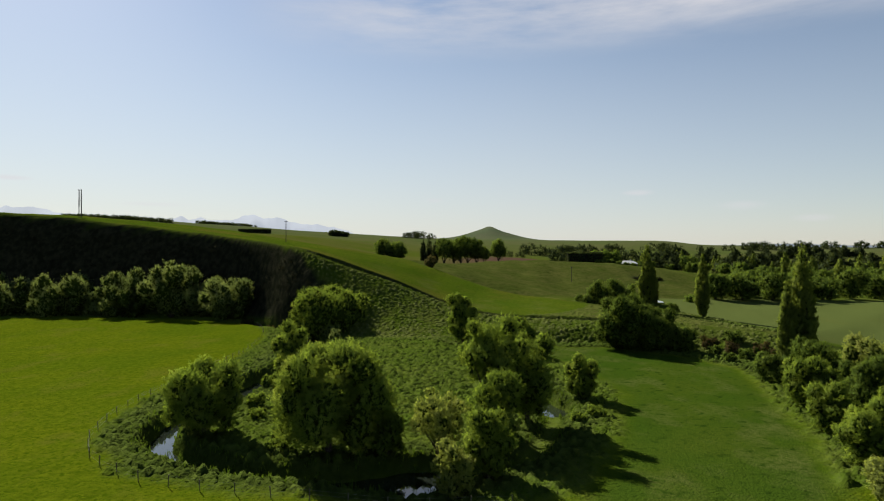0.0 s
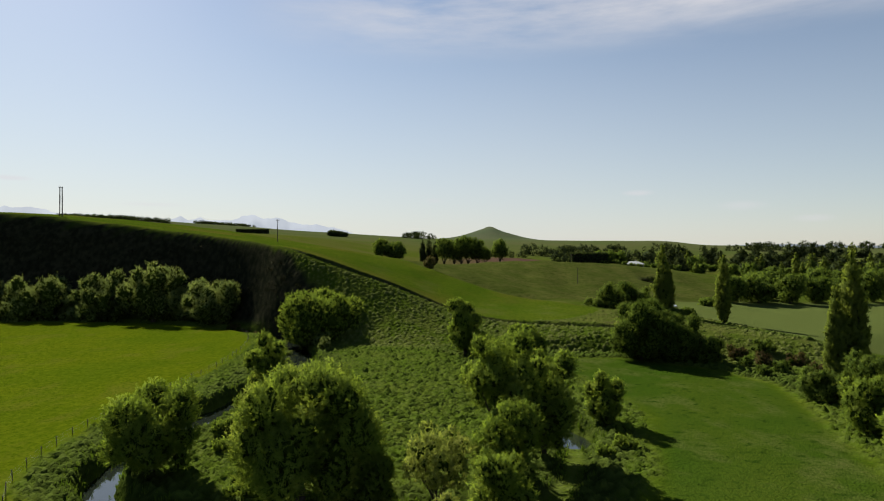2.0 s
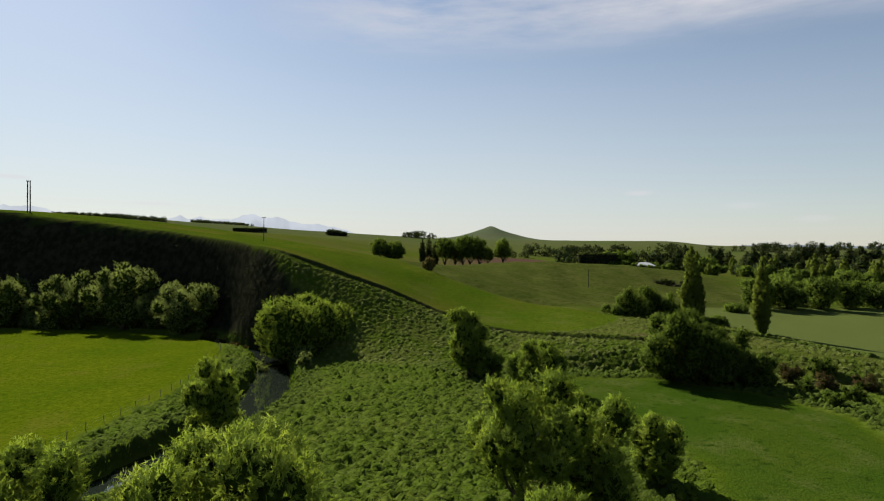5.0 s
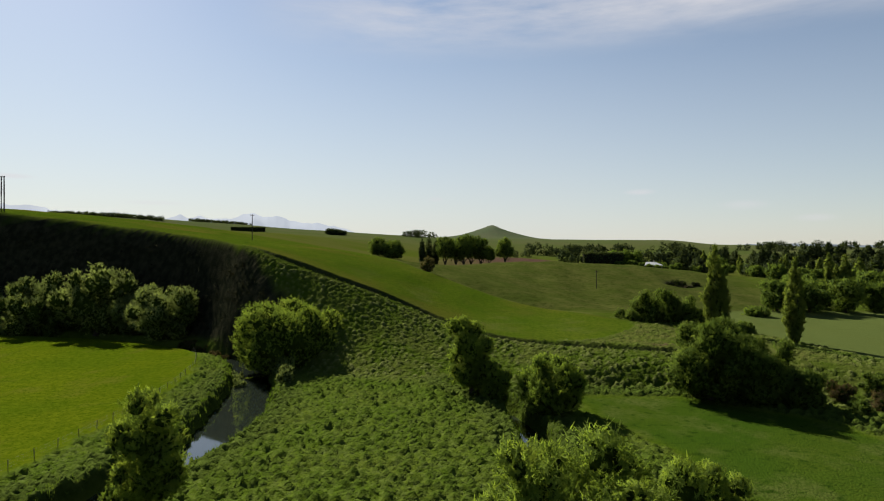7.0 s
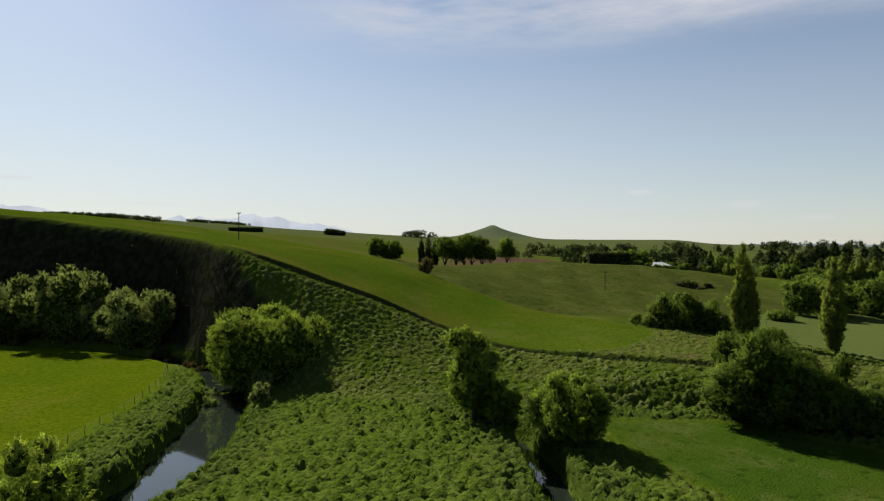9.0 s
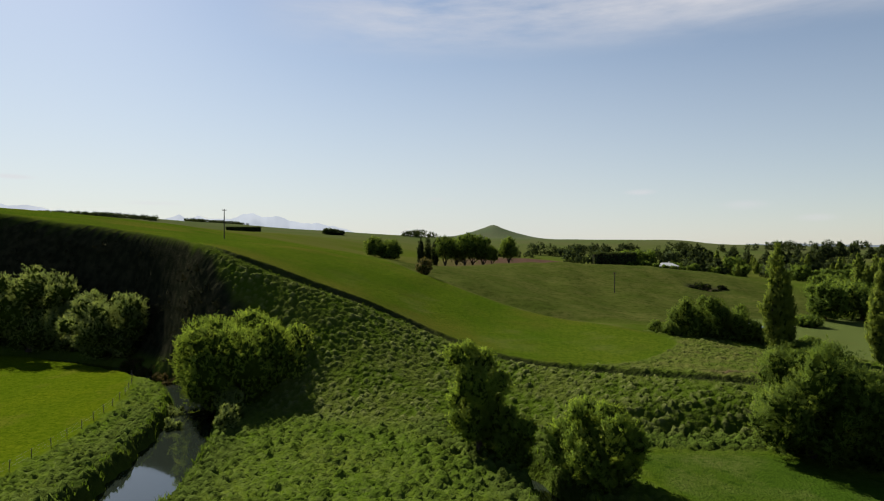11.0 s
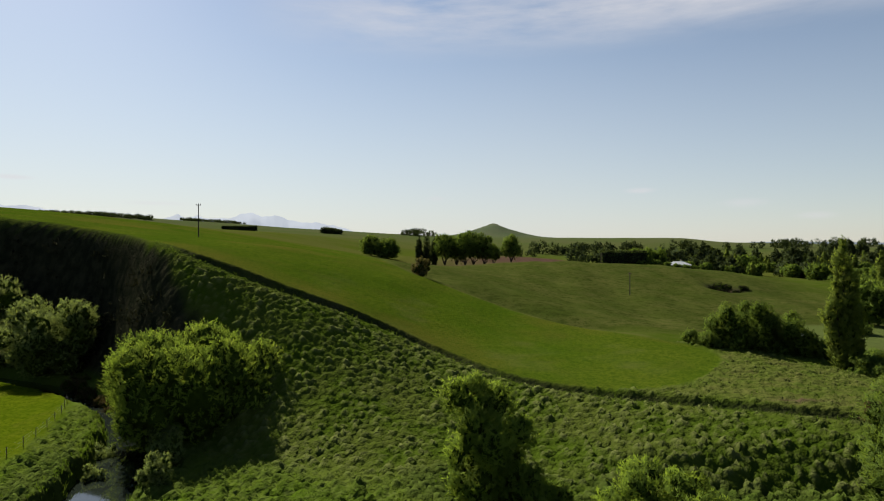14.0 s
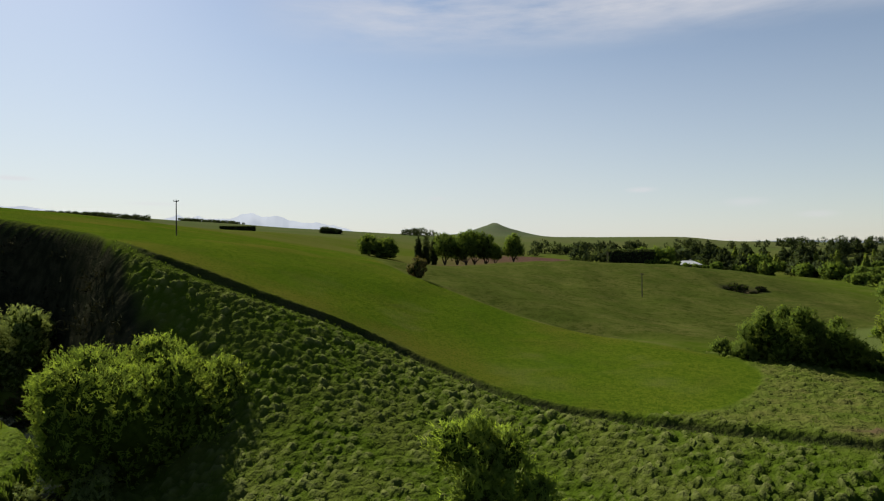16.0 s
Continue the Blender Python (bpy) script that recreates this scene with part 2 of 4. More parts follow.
DARKGLASS = make_plain("dark_window_glass", (0.020, 0.024, 0.028), (0.030, 0.034, 0.040), 2.0, 0.08, 0.0, 0.001)
IRON = make_plain("galvanised_iron", (0.20, 0.20, 0.20), (0.30, 0.30, 0.30), 4.0, 0.5, 0.1, 0.005)
PORCELAIN = make_plain("brown_porcelain", (0.09, 0.05, 0.03), (0.12, 0.07, 0.05), 8.0, 0.25, 0.0, 0.001)


# ---- helpers ----
def part(name, bm, material, parent, label=""):
    """One mesh object from a bmesh, under a thing or a part."""
    me = bpy.data.meshes.new(name)
    bm.to_mesh(me)
    bm.free()
    me.materials.append(material)
    ob = new(name, me)
    ob.parent = parent
    return tagged(ob, label)


def sheet(name, verts, faces, material, parent=None, smooth=False, facing=None):
    """One mesh object from arrays of corners and of faces that all have as many corners."""
    verts, faces = np.asarray(verts, np.float32), np.asarray(faces, np.int32)
    me = bpy.data.meshes.new(name)
    n, k = faces.shape
    me.vertices.add(len(verts))
    me.vertices.foreach_set("co", verts.ravel())
    me.loops.add(n * k)
    me.loops.foreach_set("vertex_index", faces.ravel())
    me.polygons.add(n)
    me.polygons.foreach_set("loop_start", np.arange(n, dtype=np.int32) * k)
    me.polygons.foreach_set("use_smooth", np.full(n, smooth or facing is not None))
    me.materials.append(material)
    me.update(calc_edges=True)
    if facing is not None:
        me.normals_split_custom_set_from_vertices(facing.tolist())
    ob = new(name, me)
    ob.parent = parent
    return ob


def base(name, x, y, z, label, category, group="", kind="", turn=0.0):
    e = new(name)
    e.empty_display_size = 0.5
    e.matrix_world = pose(x, y, z, 0, 0, turn)
    return tagged(e, label, category, group, kind)


def smooth(a, b, v):
    u = np.clip((v - a) / (b - a), 0, 1)
    return u * u * (3 - 2 * u)


def curve(knots, s):
    """Smooth interpolation through (s, value) knots."""
    k = np.array(knots, float)
    i = np.clip(np.searchsorted(k[:, 0], s) - 1, 0, len(k) - 2)
    slope = np.gradient(k[:, 1], k[:, 0])
    h = k[i + 1, 0] - k[i, 0]
    u = np.clip((s - k[i, 0]) / h, 0, 1)
    return ((1 + 2 * u) * (1 - u) ** 2 * k[i, 1] + u * (1 - u) ** 2 * h * slope[i]
            + u * u * (3 - 2 * u) * k[i + 1, 1] + u * u * (u - 1) * h * slope[i + 1])


def ripple(x, y, size, seed=0):
    """Cheap rolling unevenness between -1 and 1."""
    a = 0.0
    rs = np.random.RandomState(seed)
    for f in (1.0, 1.7, 2.9, 4.6):
        p, q, r = rs.uniform(0, 6.28, 3)
        d = rs.uniform(0, 6.28)
        a = a + np.sin((x * math.cos(d) + y * math.sin(d)) * f * 6.28 / size + p) * np.cos((y * math.cos(d + 1) - x * math.sin(d + 1)) * f * 4.9 / size + q) / f
    return a / 1.7


# ---- lie of the land ----
FLOOD, WATER_Z = 7.7, 6.0
# course of the river with its width
RIVER = [(-210, 214, 5), (-150, 211, 5), (-115, 207, 5), (-88, 200, 5), (-66, 190, 5), (-50, 178, 4.5), (-41, 169, 5), (-36.5, 160, 5.4), (-33, 149, 6), (-30.8, 139, 6.8), (-28.8, 128, 7.6), (-27.6, 116, 6.6),
         (-31, 103, 5.6), (-34.0, 89, 5.6), (-35.6, 76, 2.2), (-32.4, 68, 1.9), (-23, 61.5, 1.5), (-12, 59, 1.6), (-2.6, 60.8, 5.6), (7, 62.5, 2.0), (12.5, 69, 0.5), (15.2, 80, 0.8), (16.2, 86, 4.8), (15.6, 92, 2.4), (14.6, 99, 1.3),
         (12, 108, 2.0), (12, 119, 2.6), (11, 129, 2.0), (7, 137, 1.4), (3, 142, 1.0)]
# foot and brow of the terrace, as (x, y) and (x, y) with the height of the brow
FOOT = [(-400, 222), (-150, 219), (-110, 214), (-80, 206), (-62, 194), (-48, 178.5), (-40, 169.5), (-33, 161), (-20, 152), (-5, 146), (10, 145), (24, 143), (41, 141), (58, 133), (72, 128), (90, 130), (120, 160), (400, 300)]
BROW = [(-400, 240), (-150, 236), (-110, 229), (-90, 223), (-66, 210), (-56, 200), (-48, 190.5), (-40, 184.5), (-33, 182.5), (-25, 181), (-19, 180.5), (-12, 181), (-4, 179.5), (3, 175), (10, 169), (19, 164), (41, 153), (60, 146), (75, 141), (95, 150), (130, 185), (400, 330)]
UP_X = (-300, -150, -65, -40, -20, 0, 45, 100, 200, 400)
UP_Y = (140, 190, 240, 300, 360, 440, 600, 1000)
UPLAND = [
    (44, 40, 31.5, 28.6, 22.2, 13.2, 12.3, 9.5, 8.5, 8),
    (46, 42, 33, 29.9, 23.7, 16.6, 13.4, 9.5, 9, 8),
    (47, 43.5, 33.6, 31, 26.9, 22.6, 15, 10.5, 9, 8),
    (48, 45, 33, 29.2, 26.2, 23.5, 18.8, 14.5, 9.5, 9),
    (49, 45, 32, 27.7, 24.5, 22.5, 23.5, 22, 11, 9),
    (50, 44, 30, 25.8, 22.7, 21, 22.5, 21.5, 13, 9),
    (52, 44, 28, 24.7, 22.5, 21, 20, 18, 13, 10),
    (60, 52, 42, 39.1, 36.8, 34, 26, 22, 16, 12),
]
# how high the far country stands over the eye, by bearing (x over y)
SKYLINE = [(-3, 0.03), (-0.9, 0.045), (-0.74, 0.047), (-0.46, 0.042), (-0.36, 0.0375), (-0.27, 0.0335), (-0.17, 0.028), (-0.08, 0.0235), (0.0, 0.020), (0.14, 0.018),
           (0.2, 0.017), (0.3, 0.0165), (0.38, 0.0145), (0.43, 0.0100), (0.5, 0.0085), (0.6, 0.0065), (0.7, 0.005), (3, 0.0)]


def along(line, x):
    return curve(line, x)


def upland(x, y):
    """The rolling country above the terrace."""
    g = np.array(UPLAND, float)
    rows = np.stack([curve(list(zip(UP_X, row)), np.clip(x, UP_X[0], UP_X[-1])) for row in g])
    yy = np.clip(y, UP_Y[0], UP_Y[-1])
    i = np.clip(np.searchsorted(UP_Y, yy) - 1, 0, len(UP_Y) - 2)
    ys = np.array(UP_Y, float)
    u = (yy - ys[i]) / (ys[i + 1] - ys[i])
    n = np.arange(rows[0].size).reshape(rows[0].shape)
    flat = rows.reshape(len(g), -1)
    pick = lambda k: flat[np.clip(k, 0, len(g) - 1), n]
    lo, hi = pick(i), pick(i + 1)
    slope = lambda k: (pick(k + 1) - pick(k - 1)) / (ys[np.clip(k + 1, 0, len(ys) - 1)] - ys[np.clip(k - 1, 0, len(ys) - 1)])
    h = ys[i + 1] - ys[i]
    return ((1 + 2 * u) * (1 - u) ** 2 * lo + u * (1 - u) ** 2 * h * slope(i) + u * u * (3 - 2 * u) * hi + u * u * (u - 1) * h * slope(i + 1))


def to_line(x, y, line):
    """Distance to a course of points, and how far along it."""
    best, where, run = np.full(np.shape(x), 1e9), np.zeros(np.shape(x)), 0.0
    for (ax, ay), (bx, by) in zip(line, line[1:]):
        dx, dy = bx - ax, by - ay
        length = math.hypot(dx, dy)
        u = np.clip(((x - ax) * dx + (y - ay) * dy) / length**2, 0, 1)
        d = np.hypot(x - ax - u * dx, y - ay - u * dy)
        where = np.where(d < best, run + u * length, where)
        best = np.minimum(best, d)
        run += length
    return best, where


def soften(line, rounds=2):
    for _ in range(rounds):
        out = [line[0]]
        for (ax, ay), (bx, by) in zip(line, line[1:]):
            out += [(0.75 * ax + 0.25 * bx, 0.75 * ay + 0.25 * by), (0.25 * ax + 0.75 * bx, 0.25 * ay + 0.75 * by)]
        line = out + [line[-1]]
    return line


COURSE = soften([p[:2] for p in RIVER], 1)
RUNS = np.concatenate([[0], np.cumsum([math.dist(a[:2], b[:2]) for a, b in zip(RIVER, RIVER[1:])])])
RUNS = RUNS * sum(math.dist(a, b) for a, b in zip(COURSE, COURSE[1:])) / RUNS[-1]


def river_width(run):
    """Width of the water, uneven along the banks."""
    return np.interp(run, RUNS, [p[2] for p in RIVER]) * (1 + 0.07 * np.sin(run * 0.7) + 0.05 * np.sin(run * 1.9 + 1))


def land(x, y):
    """Height of the ground, without the tussocks."""
    x, y = np.asarray(x, float), np.asarray(y, float)
    foot, brow = along(FOOT, x), along(BROW, x)
    up = upland(x, y)
    flood = FLOOD + 0.18 * ripple(x, y, 60, 3)
    # the meadow inside the loop swells a little
    flood = flood + 1.6 * np.exp(-(((x + 6) / 17) ** 2 + ((y - 122) / 34) ** 2))
    flood = flood + 2.4 * smooth(8, 26, x) * (1 - smooth(60, 75, x)) * smooth(141, 148, y)
    flood = flood - 1.5 * np.exp(-(((x + 3) / 6) ** 2 + ((y - 56) / 4) ** 2))
    u = (y - foot) / np.maximum(brow - foot, 1)
    steep = 1 - smooth(-70, -35, x)                       # the bluff is steepest at its top
    body = (1 - steep) * (0.55 * smooth(0, 1.08, u) + 0.45 * np.clip(u, 0, 1)) + steep * (0.35 * np.clip(u, 0, 1) + 0.65 * smooth(0.15, 1.0, u))
    # the shoulder beside the bluff rounds over at its top
    round_top = smooth(-56, -46, x) * (1 - smooth(-40, -29, x))
    body = body * (1 - round_top) + round_top * (1 - (1 - np.clip(u, 0, 1)) ** 1.45)
    top = upland(x, np.maximum(y, brow))
    z = flood + (top - flood) * np.clip(body, 0, 1)
    z = np.where(u >= 1, up, z)
    z = z + 0.5 * ripple(x, y, 46, 5) * smooth(0.0, 1.0, u) * smooth(150, 240, y)
    # little step along the fence under the upper paddock
    step = (y - brow)
    near = smooth(-45, -36, x) * (1 - smooth(52, 64, x))
    z = z - 0.8 * near * np.where(step < 0, np.exp(np.minimum(step, 0) / 2.5), 1 - smooth(0, 0.9, step))
    # far country
    r = np.hypot(x, y)
    rise = curve(SKYLINE, np.clip(x / np.maximum(y, 1), -3, 3))
    rolling = 1 + 0.10 * ripple(x, y, 900, 8)
    far = 30 + 1500 * rise * rolling * (0.55 + 0.45 * smooth(900, 1500, r)) - 14 * (1 - smooth(700, 1400, r))
    far = far * (y > 0) + 9 * (y <= 0)
    w = smooth(650, 1300, r)
    z = z * (1 - w) + far * w
    away = np.hypot((x - 137) / 1.0, (y - 1700) / 1.3)
    z = z + 45 * np.exp(-(away / 86) ** 1.35) + 4 * np.exp(-(away / 20) ** 4)
    z = z + 0.7 * ripple(x, y, 38, 14) * smooth(225, 260, y) * (1 - smooth(380, 440, y)) * smooth(10, 40, x)
    # gully between the mown paddock and the rise
    ex = curve([(b, a) for a, b in UPPER_EDGE], np.clip(y, 189, 420))
    z = z - 1.3 * np.exp(-((x - ex - 6) / 6) ** 2) * smooth(198, 212, y) * (1 - smooth(260, 330, y))
    # quarry scrape on the second rise
    z = z - 1.2 * np.exp(-(((x - 107) / 6.5) ** 4 + ((y - 313) / 4.5) ** 4))
    # the hollow of the grove and the ploughed rise behind it
    z = z - 3.5 * np.exp(-(((x - 10) / 42) ** 4 + ((y - 476) / 26) ** 4))
    z = z + 5.0 * np.exp(-(((x - 45) / 75) ** 2 + ((y - 565) / 38) ** 2))
    d, run = to_line(x, y, COURSE)
    half = river_width(run) / 2
    cut = (1 - smooth(half - 0.2, half + 1.3, d)) * smooth(0.35, 0.9, half)
    z = z * (1 - cut) + np.minimum(z, 4.9) * cut
    return z


def gz(x, y):
    return float(land(np.array([float(x)]), np.array([float(y)]))[0])


# outer edge of the rough ground along the river, and the paddocks
LEFT_FIELD = [(-400, 199), (-150, 199), (-90, 199), (-60, 187), (-52, 172), (-47, 160), (-43.5, 142), (-42.5, 122), (-44, 100), (-44, 82), (-40, 67), (-32, 59), (-20, 55), (-4, 52.5), (8, 52), (20, 60), (200, 20), (200, -300), (-400, -300)]
RIGHT_FIELD = [(8, 45), (17, 62), (22, 74), (28, 92), (26.5, 110), (21, 126), (20, 137), (37, 137), (50, 125), (56, 113), (53, 100), (49, 86), (43, 68), (36, 52), (30, 40)]
UPPER_EDGE = [(45, 189), (33, 201), (20, 213), (8, 226), (-4, 240), (-12, 262), (-20, 300), (-30, 360), (-60, 420)]
RIGHT_PLAIN = [(76, 176), (70, 190), (74, 215), (84, 236), (110, 246), (150, 250), (260, 262), (260, 150), (120, 128), (84, 140)]


def inside(x, y, poly, blur=1.2):
    """1 inside the polygon, 0 outside, with a soft edge of so many metres."""
    odd = np.zeros(np.shape(x), bool)
    for (ax, ay), (bx, by) in zip(poly, poly[1:] + poly[:1]):
        cross = ((ay > y) != (by > y)) & (x < (bx - ax) * (y - ay) / ((by - ay) or 1e-9) + ax)
        odd ^= cross
    d, _ = to_line(x, y, poly + poly[:1])
    return smooth(-blur, blur, np.where(odd, d, -d))


def upper_field(x, y):
    """The mown paddock above the fence: beyond the brow and on this side of the gully."""
    ex = curve([(b, a) for a, b in UPPER_EDGE], np.clip(y, 189, 420))
    beyond = smooth(-0.5, 1.0, y - along(BROW, x) - 0.5 - 30 * np.clip((x - 15) / 30, 0, 1.3) ** 2.6)
    return beyond * smooth(-1.2, 1.2, ex - x)


def hill_side(x, y):
    """The rough second rise beyond the gully."""
    ex = curve([(b, a) for a, b in UPPER_EDGE], np.clip(y, 189, 420))
    return smooth(-1, 3, x - ex) * smooth(196, 215, y) * (1 - smooth(395, 425, y)) * (1 - smooth(120, 170, x))


def masks(x, y):
    u = (y - along(FOOT, x)) / np.maximum(along(BROW, x) - along(FOOT, x), 1)
    wob = 1.0 * ripple(x, y, 9, 11)
    field = np.maximum.reduce([inside(x + wob, y + wob, LEFT_FIELD), inside(x + wob, y, RIGHT_FIELD), upper_field(x + 0.5 * wob, y), inside(x, y, RIGHT_PLAIN)])
    r = np.hypot(x, y)
    # scrub cover, its edge drawn where the bluff's dark side meets lit grass
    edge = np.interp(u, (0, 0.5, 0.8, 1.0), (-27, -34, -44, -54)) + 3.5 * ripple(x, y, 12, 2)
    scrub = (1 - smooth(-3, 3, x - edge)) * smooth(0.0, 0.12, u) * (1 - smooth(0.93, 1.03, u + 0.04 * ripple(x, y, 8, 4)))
    bare = 0.75 * np.exp(-(((x - 18) / 42) ** 4 + ((y - 455) / 45) ** 4)) + 1.0 * np.exp(-(((x - 68) / 66) ** 4 + ((y - 532) / 30) ** 4)) + 0.9 * np.exp(-(((x - 107) / 5) ** 4 + ((y - 311) / 2.5) ** 4))
    bare = bare + 0.8 * np.exp(-(((x - 42) / 2.5) ** 2 + ((y - 156) / 0.8) ** 2))
    dry = smooth(24, 40, x) * (1 - smooth(62, 75, x)) * smooth(-0.5, 4, y - along(BROW, x)) * (1 - smooth(25, 40, y - along(BROW, x))) * (1 - upper_field(x, y))
    dry = dry + 0.35 * smooth(0.2, 0.9, ripple(x, y, 30, 21)) * smooth(0.3, 0.7, u) * smooth(-30, -10, x)
    ex = curve([(b, a) for a, b in UPPER_EDGE], np.clip(y, 189, 420))
    dry = dry + 0.6 * np.exp(-((x - ex - 1.5) / 1.8) ** 2) * smooth(190, 205, y) * (1 - smooth(300, 360, y))
    # dark strip along the brow: rank grass, with the step's shade painted in
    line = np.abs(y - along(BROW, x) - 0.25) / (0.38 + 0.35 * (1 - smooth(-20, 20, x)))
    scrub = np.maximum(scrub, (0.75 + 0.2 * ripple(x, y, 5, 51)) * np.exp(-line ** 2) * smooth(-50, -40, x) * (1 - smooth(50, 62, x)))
    # dark ring painted for the shaded rim of the quarry pit
    scrub = np.maximum(scrub, 0.95 * np.exp(-(((np.hypot((x - 107) / 6.5, (y - 314) / 5.0) - 0.9) / 0.30) ** 2)))
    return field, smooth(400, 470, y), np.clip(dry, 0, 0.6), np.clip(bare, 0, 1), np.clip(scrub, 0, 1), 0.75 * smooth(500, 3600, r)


def hummocks(x, y, rough):
    """Tussocks as relief: jittered lattices of steep little domes, some large, some small."""
    out = np.zeros(np.shape(x))
    for size, high, salt in ((1.08, 0.90, 0.0), (0.70, 0.54, 5.3)):
        ix, iy = np.floor(x / size), np.floor(y / size)
        for ox in (-1, 0, 1):
            for oy in (-1, 0, 1):
                cx, cy = ix + ox, iy + oy
                h = np.sin(cx * 127.1 + cy * 311.7 + salt) * 43758.5453
                g = np.sin(cx * 269.5 + cy * 183.3 + salt) * 43758.5453
                h, g = h - np.floor(h), g - np.floor(g)
                px, py = x - (cx + h) * size, y - (cy + g) * size
                lean = 0.9 * (h - 0.5)
                d = np.hypot(px + lean * py, (py - lean * px) * (1.25 + 0.5 * g))
                tall = high * (0.50 + 0.65 * np.abs(h - g))
                out = np.maximum(out, tall * np.clip(1 - (d / (size * (0.40 + 0.24 * g))) ** 2.4, 0, 1))
    out = out * (1 + 0.22 * ripple(x, y, 1.3, 33))
    return out * rough * (0.9 + 0.25 * ripple(x, y, 17, 31))


def sedge(x, y):
    """Dark lumps of sedge: along the water, and in a band between the lower paddock and the slope."""
    d, run = to_line(x, y, COURSE)
    edge = d - river_width(run) / 2
    bank = smooth(0.2, 1.0, edge) * (1 - smooth(2.5, 6.5, edge + 1.5 * ripple(x, y, 5, 41)))
    e, _ = to_line(x, y, [(17, 140.5), (37, 138.5), (52, 128), (60, 115), (59, 100)])
    band = 1 - smooth(2.0, 4.6, e + 1.2 * ripple(x, y, 6, 42))
    g, _ = to_line(x, y, [(66, 165), (76, 152), (84, 138), (92, 132)])
    band = np.maximum(band, 1 - smooth(1.0, 2.6, g + 0.8 * ripple(x, y, 6, 43)))
    return np.clip(np.maximum(bank * 0.85, band), 0, 1) * (1 - smooth(150, 158, y) * (1 - smooth(58, 62, x)))


def steps(core, near, far, fine, growth=1.09, limit=60):
    """Coordinates that are fine within the core and grow apart outside it."""
    mid = list(np.arange(core[0], core[1] + fine / 2, fine))
    lo, hi, s = [mid[0]], [mid[-1]], fine
    while lo[-1] > near:
        s = min(s * growth, limit)
        lo.append(lo[-1] - s)
    s = fine
    while hi[-1] < far:
        s = min(s * growth, limit)
        hi.append(hi[-1] + s)
    return np.array(lo[:0:-1] + mid + hi[1:])


def build_ground():
    xs = steps((-48, 80), -4200, 4200, 0.36, 1.06, 90)
    ys = steps((60, 196), -600, 4900, 0.35, 1.045, 70)
    x, y = np.meshgrid(xs, ys)
    z = land(x, y)
    field, distant, dry, bare, scrub, haze = masks(x, y)
    d, run = to_line(x, y, COURSE)
    rough = (1 - field) * (1 - 0.40 * np.clip(dry * 1.3, 0, 1)) * (1 - smooth(190, 200, y)) * smooth(-54, -49, x) * (1 - smooth(80, 86, x)) * smooth(0.3, 1.6, np.abs(y - along(BROW, x) + 0.3)) * smooth(river_width(run) / 2 + 0.6, river_width(run) / 2 + 1.6, d)
    dark = sedge(x, y) * (1 - field)
    flat = (1 - smooth(-0.25, 0.05, (y - along(FOOT, x)) / 30)) * (1 - dark)
    rough = rough * (0.86 + 0.14 * flat + 0.36 * dark) * (1 - 0.7 * scrub)
    # hummock height, which also picks the painted lit and dark crest colours
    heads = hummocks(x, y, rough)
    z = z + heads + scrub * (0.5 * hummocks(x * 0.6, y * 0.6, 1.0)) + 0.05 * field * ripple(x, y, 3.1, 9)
    ny, nx = x.shape
    i = np.arange(ny * nx).reshape(ny, nx)
    faces = np.stack([i[:-1, :-1], i[:-1, 1:], i[1:, 1:], i[1:, :-1]], -1).reshape(-1, 4)
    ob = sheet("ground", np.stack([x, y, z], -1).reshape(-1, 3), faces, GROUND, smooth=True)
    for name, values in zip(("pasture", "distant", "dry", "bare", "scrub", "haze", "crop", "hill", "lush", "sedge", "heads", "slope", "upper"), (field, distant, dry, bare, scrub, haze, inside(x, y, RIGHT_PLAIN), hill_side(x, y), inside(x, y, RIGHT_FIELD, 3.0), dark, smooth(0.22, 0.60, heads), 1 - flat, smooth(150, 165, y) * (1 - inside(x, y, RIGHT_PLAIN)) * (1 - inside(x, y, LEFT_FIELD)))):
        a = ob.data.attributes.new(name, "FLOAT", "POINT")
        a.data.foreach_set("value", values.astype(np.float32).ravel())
    return tagged(ob, "rolling green farmland with river flats, rough slope and paddocks", "ground", kind="structure")


def build_water():
    pts = np.array(COURSE, float)
    d = np.gradient(pts, axis=0)
    side = np.stack([-d[:, 1], d[:, 0]], 1) / np.hypot(d[:, 0], d[:, 1])[:, None]
    rows = np.stack([pts + side * w for w in (-5.0, -1.7, 1.7, 5.0)], 1)
    n = len(pts)
    v = np.concatenate([rows, np.full((n, 4, 1), WATER_Z)], 2).reshape(-1, 3)
    i = np.arange(n * 4).reshape(n, 4)
    f = np.stack([i[:-1, :-1], i[:-1, 1:], i[1:, 1:], i[1:, :-1]], -1).reshape(-1, 4)
    return tagged(sheet("water", v, f, WATER, smooth=True), "still dark river water mirroring the pale sky", "river", kind="structure")


def build_pond(x, y, wide, deep):
    n = 28
    ring = [(x + math.cos(k * 6.2832 / n) * wide * (1 + 0.12 * math.sin(k * 1.7)), y + math.sin(k * 6.2832 / n) * deep, gz(x, y) + 0.22) for k in range(n)]
    v = ring + [(x, y, gz(x, y) + 0.22)]
    f = [(k, (k + 1) % n, n) for k in range(n)]
    return tagged(sheet("water", v, f, WATER), "small bright pond at the edge of the flat field", "pond", kind="structure")


